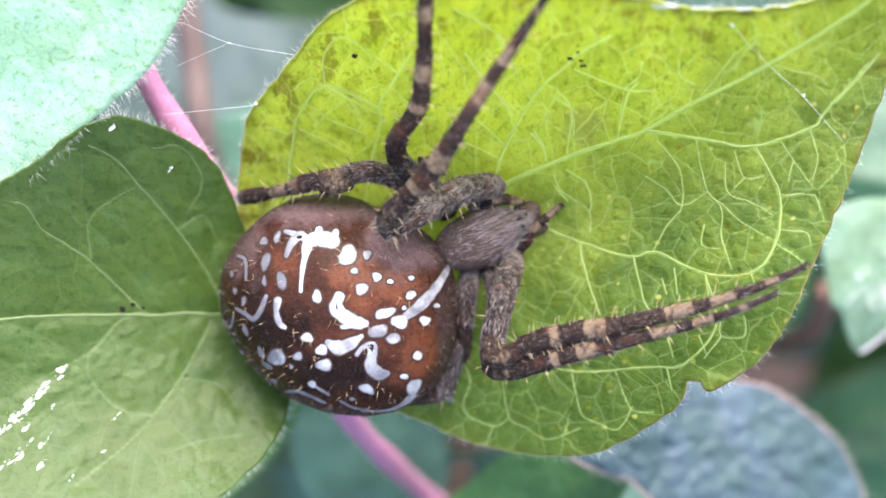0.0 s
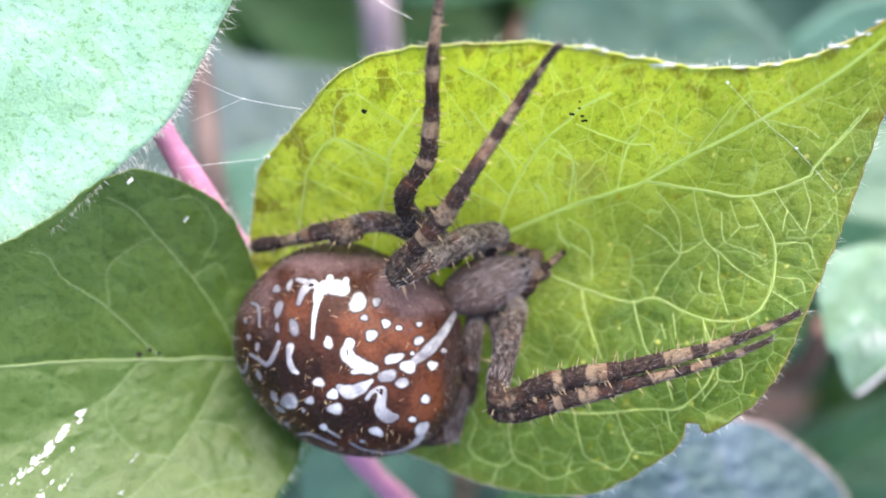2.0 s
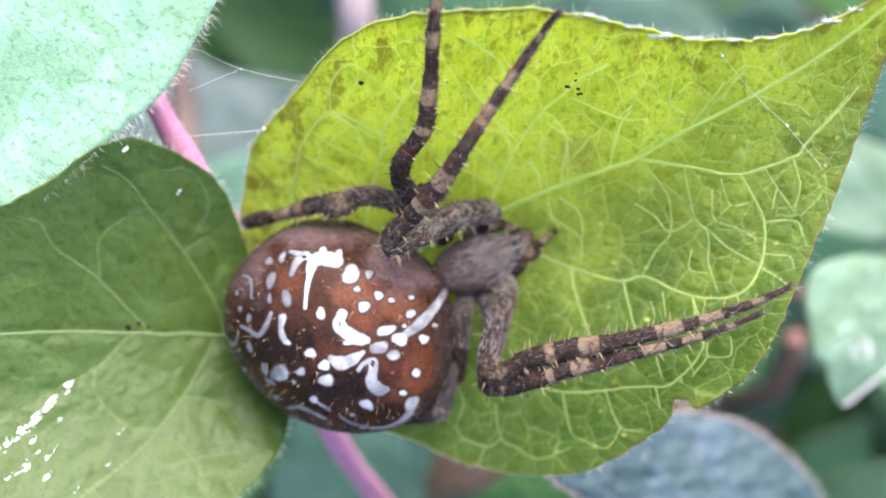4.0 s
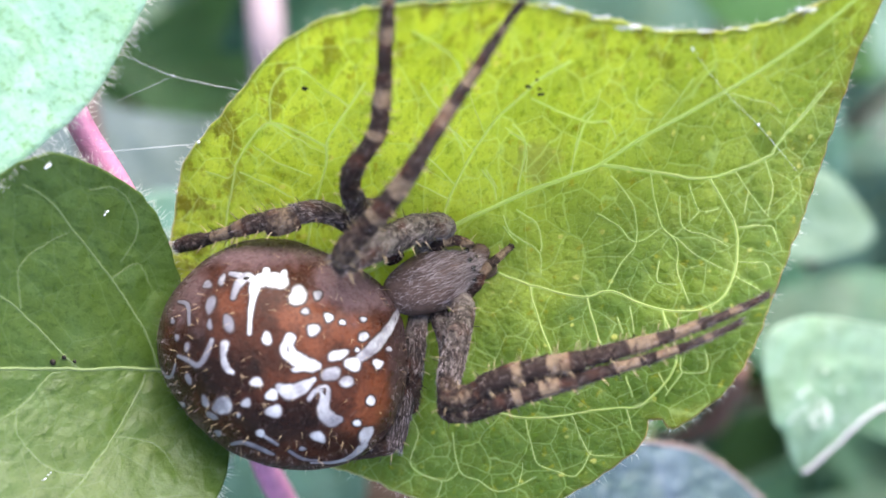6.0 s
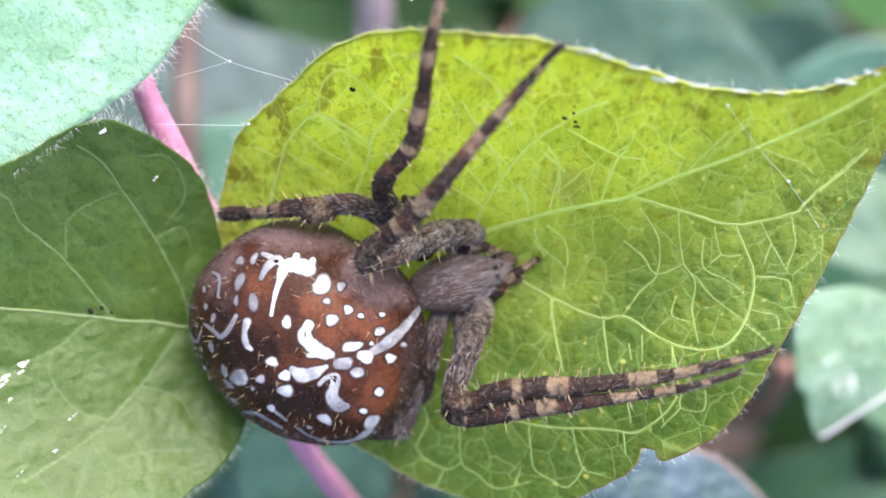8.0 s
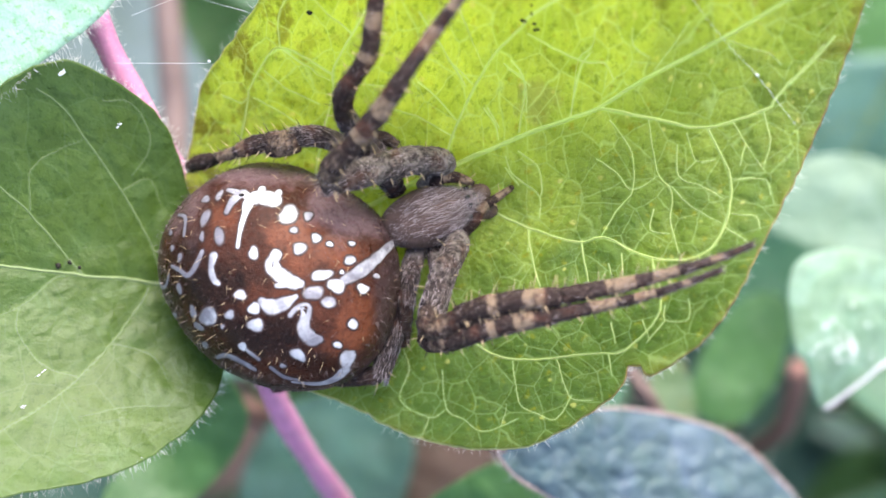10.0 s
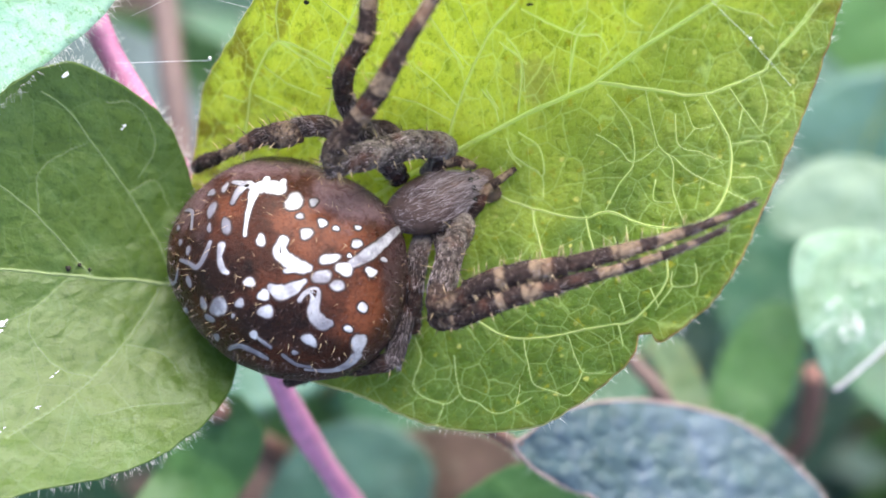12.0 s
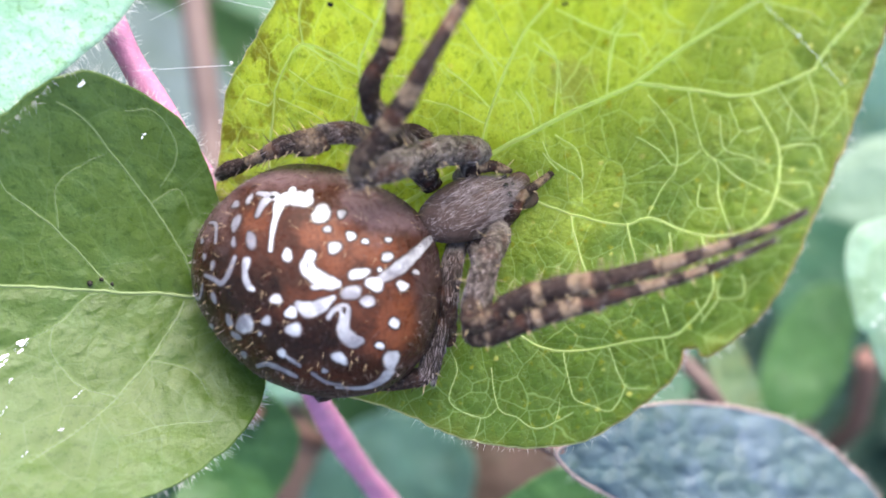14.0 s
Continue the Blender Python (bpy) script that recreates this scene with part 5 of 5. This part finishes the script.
def leaf_dirt(label, x, y, height, sizes):
    ob = holder("dirt_speck", label, "dirt")
    rng = random.Random(int(x * 31 + y * 17))
    for s in sizes:
        bm = bmesh.new()
        bmesh.ops.create_icosphere(bm, subdivisions=1, radius=s * MM)
        for v in bm.verts:
            v.co.z *= 0.5
            v.co *= rng.uniform(0.75, 1.25)
        px, py = (x, y) if len(sizes) == 1 else (x + rng.gauss(0, 0.35), y + rng.gauss(0, 0.25))
        bm.transform(Matrix.Translation(Vector((px, py, height(px, py) + 0.12)) * MM))
        part("speck", bm, dark_speck, ob)


leaf_dirt("tiny black speck on the leaf", -5.85, 8.2, main_z, (0.15,))
leaf_dirt("cluster of tiny black specks on the leaf", 4.6, 7.7, main_z, (0.1, 0.08, 0.12, 0.07, 0.09, 0.06, 0.1))
leaf_dirt("small dark crumb on the leaf", -17.8, -3.6, left_z, (0.16, 0.12, 0.1))


# ---- leaves behind ----
def back_leaf(x, y, z, length, width, turn, tilt, lean, material, label, stalk=True, seed=0, curl=0.06, group="leaves behind the twig"):
    """A pointed oval leaf lying at a place, its tip along the turn; tilt lifts the tip, lean rolls it."""
    ob = new("leaf")
    ob.empty_display_size = 0.004
    ob.matrix_world = Matrix.Translation(at(x, y, z)) @ pose(0, 0, 0, 0, 0, turn) @ pose(0, 0, 0, lean, -tilt, 0)
    tagged(ob, label, "leaf", group)
    shape = ((0.0, 0.05), (0.07, 0.5), (0.22, 0.88), (0.42, 1.0), (0.62, 0.86), (0.8, 0.55), (0.93, 0.2))
    outline = [(length * u, width / 2 * w) for u, w in shape] + [(length, 0.0)] + [(length * u, -width / 2 * w) for u, w in shape[::-1]]
    h = lambda px, py: curl * abs(py) ** 1.5 * 0.5 - 0.004 * (px - length * 0.3) ** 2
    blade("blade", outline, (length * 0.45, 0), h, material, ob, rings=12, per=5, wavy=0.5, freq=0.16, wobble=0.08, seed=seed)
    vein(ob, [(0, 0), (length * 0.5, 0.1), (length * 0.96, 0)], h, 0.28, 0.08, vein_left, 0.05, "midrib")
    for s in (1, -1):
        for u in (0.15, 0.35, 0.55):
            vein(ob, [(length * u, 0), (length * (u + 0.12), s * width * 0.22), (length * (u + 0.26), s * width * 0.34 * (1.15 - u))], h, 0.12, 0.05, vein_left, 0.04)
    if stalk:
        verts, faces = [], []
        tube(verts, faces, spline([(0.3, 0, 0), (-2.5, 0, -0.8), (-6, 0.5, -4)], 5), [0.45] * 11, 8)
        from_lists("leaf_stalk", verts, faces, stem_brown, ob)
    return ob


def near_back_leaf(label, outline, centre, height, material, foot, seed, rings=20, per=7, wavy=0.3, freq=0.3, group="leaves behind the twig"):
    """A leaf of its own outline, held by a long stalk from the soil."""
    ob = holder("leaf", label, "leaf", group=group)
    _, rim = blade("blade", outline, centre, height, material, ob, rings=rings, per=per, wavy=wavy, freq=freq, wobble=0.05, seed=seed)
    verts, faces = [], []
    x, y = foot
    path = spline([(x, y, height(x, y) - 3.5), (x * 1.08, y * 1.08, height(x, y) - 8), (x * 1.15 + 4, y * 1.1, -120), (x * 1.2 + 6, y * 1.1, -304)], 8)
    tube(verts, faces, path, [0.5 + 0.02 * i for i in range(len(path))], 8)
    from_lists("leaf_stalk", verts, faces, stem_brown, ob)
    return ob, rim


def blister_z(x, y):
    near = noise.voronoi((x * 0.85 + 0.35 * noise.noise((x, y, 5)), y * 0.85 + 0.35 * noise.noise((x, y, 8)), 1.7))[0]
    lump = max(0.0, 1 - (near[0] * 1.25) ** 2) + 0.3 * noise.noise((x * 1.3, y * 1.3, 2))
    return -15.0 - 0.62 * (x - 4.2) + 0.02 * (y + 12) + 0.36 * lump - 0.02 * (y + 13) ** 2


def build_backdrop_leaves():
    moving = []
    tz = lambda x, y: -24 - 0.05 * (x - 24) + 0.05 * (y + 3) - 0.03 * (y + 1) ** 2
    ob, rim = near_back_leaf("pale green leaf with a white curled margin, behind the twig",
        [(22.0, 1.1), (24.7, 1.8), (28.2, 1.2), (33, 0.2), (37, -2.2), (33.5, -3.2), (30.5, -3.6), (28.2, -4.4), (25.8, -6.4), (23.9, -7.9), (23.0, -6.8), (22.4, -5.2), (21.9, -4.8), (21.3, -2.1), (21.3, -0.3)],
        (26.5, -2.0), tz, leaf_pale, (35, -2), 40)
    verts, faces = [], []
    lip = [p for p in rim if p.x > 23.8 and p.y < -2.4]
    lip = [Vector((p.x, p.y, tz(p.x, p.y))) for p in sorted(lip, key=lambda p: p.x)]
    tube(verts, faces, lip, [0.1] * len(lip), 6)
    from_lists("curled_margin", verts, faces, edge_lilac, ob, "white curled leaf margin")
    rng = random.Random(17)
    verts, faces = [], []
    for _ in range(70):
        x, y, r, b = 24.6 + rng.gauss(0, 0.8), -4.0 + rng.gauss(0, 0.9), 0.03 + 0.12 * rng.random() ** 3, len(verts)
        verts += [Vector((x + r * rng.uniform(0.6, 1.3) * math.cos(1.047 * a), y + r * rng.uniform(0.6, 1.3) * math.sin(1.047 * a), 0)) for a in range(6)] + [Vector((x, y, 0))]
        for v in verts[b:]:
            v.z = tz(v.x, v.y) + 0.35
        verts[-1].z += 0.06
        faces += [(b + a, b + (a + 1) % 6, b + 6) for a in range(6)]
    tagged(from_lists("white_fleck", verts, faces, chalk, ob, "chalky white flecks"), kind="stuff")
    moving.append(ob)
    ob, rim = near_back_leaf("blistered blue-green leaf with a browned edge",
        [(4.2, -11.9), (5.0, -11.2), (6.2, -10.2), (8.5, -9.3), (12.2, -8.9), (17.3, -9.7), (20.5, -11.6), (23.2, -14.4), (24.5, -18.5), (20, -21), (14, -19.5), (9.6, -15.6), (8.6, -14.6), (6.9, -14.0), (5.2, -13.1)],
        (13, -13.8), blister_z, leaf_blue, (22.5, -18.5), 41, rings=44, per=14, wavy=0.15)
    verts, faces = [], []
    ring = [Vector((p.x, p.y, blister_z(p.x, p.y) - 0.05)) for p in rim]
    tube(verts, faces, ring + ring[:1], [0.1] * (len(ring) + 1), 6, False)
    from_lists("margin", verts, faces, edge_rosy, ob, "pinkish-brown leaf margin")
    verts, faces = [], []
    path = spline([(4.5, -11.95, blister_z(4.5, -11.95) - 0.25), (3.8, -11.5, -15.6), (2.4, -10.6, -16.2), (0.5, -9.0, -18.5), (-2, -6, -24)], 8)
    tube(verts, faces, path, [0.34] * len(path), 10)
    from_lists("leaf_stalk", verts, faces, stem_brown, ob, "reddish brown leaf stalk")
    fringe(ob, rim, blister_z, 260, 0.6, hair_white, 14)
    near_back_leaf("fresh green glossy leaf behind the twig",
        [(-13.5, -7.5), (-11.6, -9.4), (-11.6, -11), (-13, -13.5), (-16, -16.5), (-19.6, -18.5), (-20.2, -15.5), (-18.6, -12.2), (-16.5, -9.3)], (-15.5, -12.5), lambda x, y: -30 + 0.1 * (x + 15) + 0.05 * (x + y + 28) ** 2, leaf_fresh, (-13.6, -8.2), 42)
    near_back_leaf("green leaf with browned spots behind the twig",
        [(7.2, -12.6), (4.6, -12.2), (1.8, -13.6), (-2.5, -17), (-6, -21.5), (-1, -21), (4, -19.5), (8.5, -17.0), (9.2, -14.4)], (3.5, -16), lambda x, y: -24 + 0.15 * (y + 14), leaf_fresh, (-3.5, -19.5), 43)
    near_back_leaf("broad blue-green leaf behind the twig",
        [(-12, -9.5), (-8, -7.4), (-4, -8.2), (-1.6, -11), (-2.4, -16), (-3, -22), (-7, -25), (-12, -22), (-14.5, -15)], (-7.5, -15), lambda x, y: -46 + 0.1 * y, leaf_dim, (-11.5, -10.5), 44)
    near_back_leaf("broad grey-green leaf behind the twig",
        [(-25, 5), (-14, 2), (-7, 4), (-3, 9), (-4, 14), (-9, 18), (-17, 19.5), (-22, 21), (-27, 28), (-36, 30), (-38, 18)], (-18, 12), lambda x, y: -62 - 0.12 * (y - 10), leaf_slate, (-21, 6), 45)
    for label, pts, r in (("reddish-brown woody stem behind the leaves", [(26.0, -4.2, -44), (26.7, -6.6, -50), (27.4, -9.0, -64), (28, -11, -120), (29, -13, -304)], 0.8),
                          ("pale brown woody stem behind the leaves", [(-26, 46, -52), (-23.6, 30, -47), (-22.0, 20.9, -45), (-20.95, 13.9, -45), (-20, 5, -48), (-19, -8, -90), (-19, -12, -304)], 1.05),
                          ("pale pinkish stem behind the leaves", [(-9, 60, -66), (-8.6, 42, -60), (-8.2, 30, -57), (-7.9, 22.5, -57.5), (-7.6, 16.5, -72), (-7.5, 9, -130), (-7.5, 6, -304)], 1.5),
                          ("thin brown twig behind the leaf margin", [(10.2, -2.6, -31), (11.9, -5.2, -30), (14.2, -8.2, -30), (17.5, -12.5, -42), (19, -15, -120), (19, -16, -304)], 0.5)):
        stem = holder("stem", label, "stem", group="stems in the hedge")
        verts, faces = [], []
        path = spline(pts, 8)
        tube(verts, faces, path, [r] * len(path), 10)
        from_lists("stalk", verts, faces, {"pale pinkish": stem_rose, "pale brown w": stem_tan, "thin brown t": stem_tan}.get(label[:12], stem_brown), stem)
    near_back_leaf("pale green leaf behind the leaf margin",
        [(22.2, 6.0), (24.4, 9.5), (28.2, 11.0), (33, 9.5), (36, 5), (32, 3.2), (27.9, 3.6), (24.6, 4.4)], (28.5, 7), lambda x, y: -40 - 0.1 * (x - 28), leaf_soft, (34, 5), 46)
    near_back_leaf("dark green leaf in the shade behind the leaf margin",
        [(20.5, 4.5), (23.9, 9.2), (28.2, 9.6), (33.5, 7.0), (35, 1.2), (28.5, -1.3), (22.2, -0.6)], (28, 4), lambda x, y: -55 + 0.12 * (y - 3), leaf_deep, (33, 3), 47)
    near_back_leaf("fresh green upright leaf behind the leaf margin",
        [(19.3, -7.0), (20.2, -2.2), (23.2, 1.6), (26.2, 1.0), (25.6, -4.5), (22.7, -8.4)], (22.8, -3.5), lambda x, y: -50 + 0.2 * (x - 22), leaf_fresh, (22, -7), 48)
    near_back_leaf("narrow pale green leaf tip with a browned base",
        [(13.4, -2.6), (15.6, -3.0), (17.0, -5.6), (17.6, -8.8), (16.2, -9.6), (14.6, -6.2)], (15.6, -5.8), lambda x, y: -36 + 0.3 * (x - 15.5), leaf_dull, (16.5, -8.6), 49)
    near_back_leaf("withered brown leaf lower in the hedge",
        [(-7.3, -10.1), (-3.9, -7.7), (2.3, -7.9), (5.9, -11.1), (4.5, -15.0), (-2.2, -16.7), (-7.7, -14.2)], (-1, -12), lambda x, y: -51 + 0.1 * x, leaf_dead, (-6, -12), 50)
    return moving


MOVING = build_backdrop_leaves()


def build_thicket():
    """Leafy shoots further down, in the dim hedge below."""
    rng = random.Random(77)
    mats = [leaf_teal, leaf_deep, leaf_dim, leaf_deep, leaf_teal, leaf_deep, leaf_fresh]
    words = {"leaf_teal": "blue-green leaf lower in the hedge", "leaf_deep": "dark green leaf lower in the hedge", "leaf_fresh_green": "fresh green leaf lower in the hedge",
             "leaf_dim_blue_green": "dim blue-green leaf lower in the hedge"}
    for i in range(22):
        ring_at = 0.9 + i * 2.39996
        far = 12 + 62 * math.sqrt((i + 0.5) / 22)
        x, y = far * math.cos(ring_at) + 4, far * math.sin(ring_at) * 0.8
        ob = holder("stem", "brown woody stem rising through the hedge", "stem", group="stems in the hedge")
        verts, faces = [], []
        top = rng.uniform(-75, -48)
        path = spline([(x, y, -304), (x + rng.uniform(-12, 12), y + rng.uniform(-12, 12), -180), (x + rng.uniform(-18, 18), y + rng.uniform(-18, 18), top)], 12)
        tube(verts, faces, path, [1.4 - 0.035 * k for k in range(len(path))], 10)
        from_lists("stalk", verts, faces, stem_brown, ob)
        for k, node in enumerate((24, 21, 18, 15)):
            p = path[node]
            m = mats[rng.randrange(len(mats))]
            turn = rng.uniform(0, 360)
            for half in ((0, 180) if k else (0,)):
                back_leaf(p.x, p.y, p.z - 0.2, rng.uniform(20, 36), rng.uniform(13, 22), turn + half + rng.uniform(-20, 20), rng.uniform(-25, 15), rng.uniform(-20, 20), m, words[m.name], False, 100 + i * 9 + k * 2 + half // 180, group="leaves lower in the hedge")


build_thicket()


# ---- motion: the leaves behind sway against the twig ----
def motions():
    sway = [(0.0, 0.13, 0.01), (0.5, 0.16, 0.03), (1.0, 0.02, 0.20), (1.5, 0.05, 0.00), (2.0, 0.23, -0.29), (2.2, 0.05, -0.15), (4.3, 0.91, -1.17), (4.5, 0.90, -1.38), (5.0, 0.80, -2.26), (5.5, 1.09, -3.35),
            (6.0, 0.84, -3.52), (6.5, 0.93, -3.39), (7.0, 0.96, -1.28), (7.5, 0.71, -0.41), (8.0, 0.68, -0.10), (8.2, 0.62, 0.15), (10.3, 0.15, -0.26), (10.5, 0.03, -0.40), (11.0, -0.20, 0.47),
            (11.5, -0.20, 0.73), (12.0, -0.08, 0.32), (12.5, -0.05, -0.10), (13.0, 0.03, 0.03), (13.5, 0.30, -0.08), (14.0, 0.01, 0.46)]
    for leaf in MOVING:
        rest = leaf.matrix_basis.copy()
        walk(leaf, [(t, Matrix.Translation((x * MM, y * MM, 0)) @ rest) for t, x, y in sway])


motions()
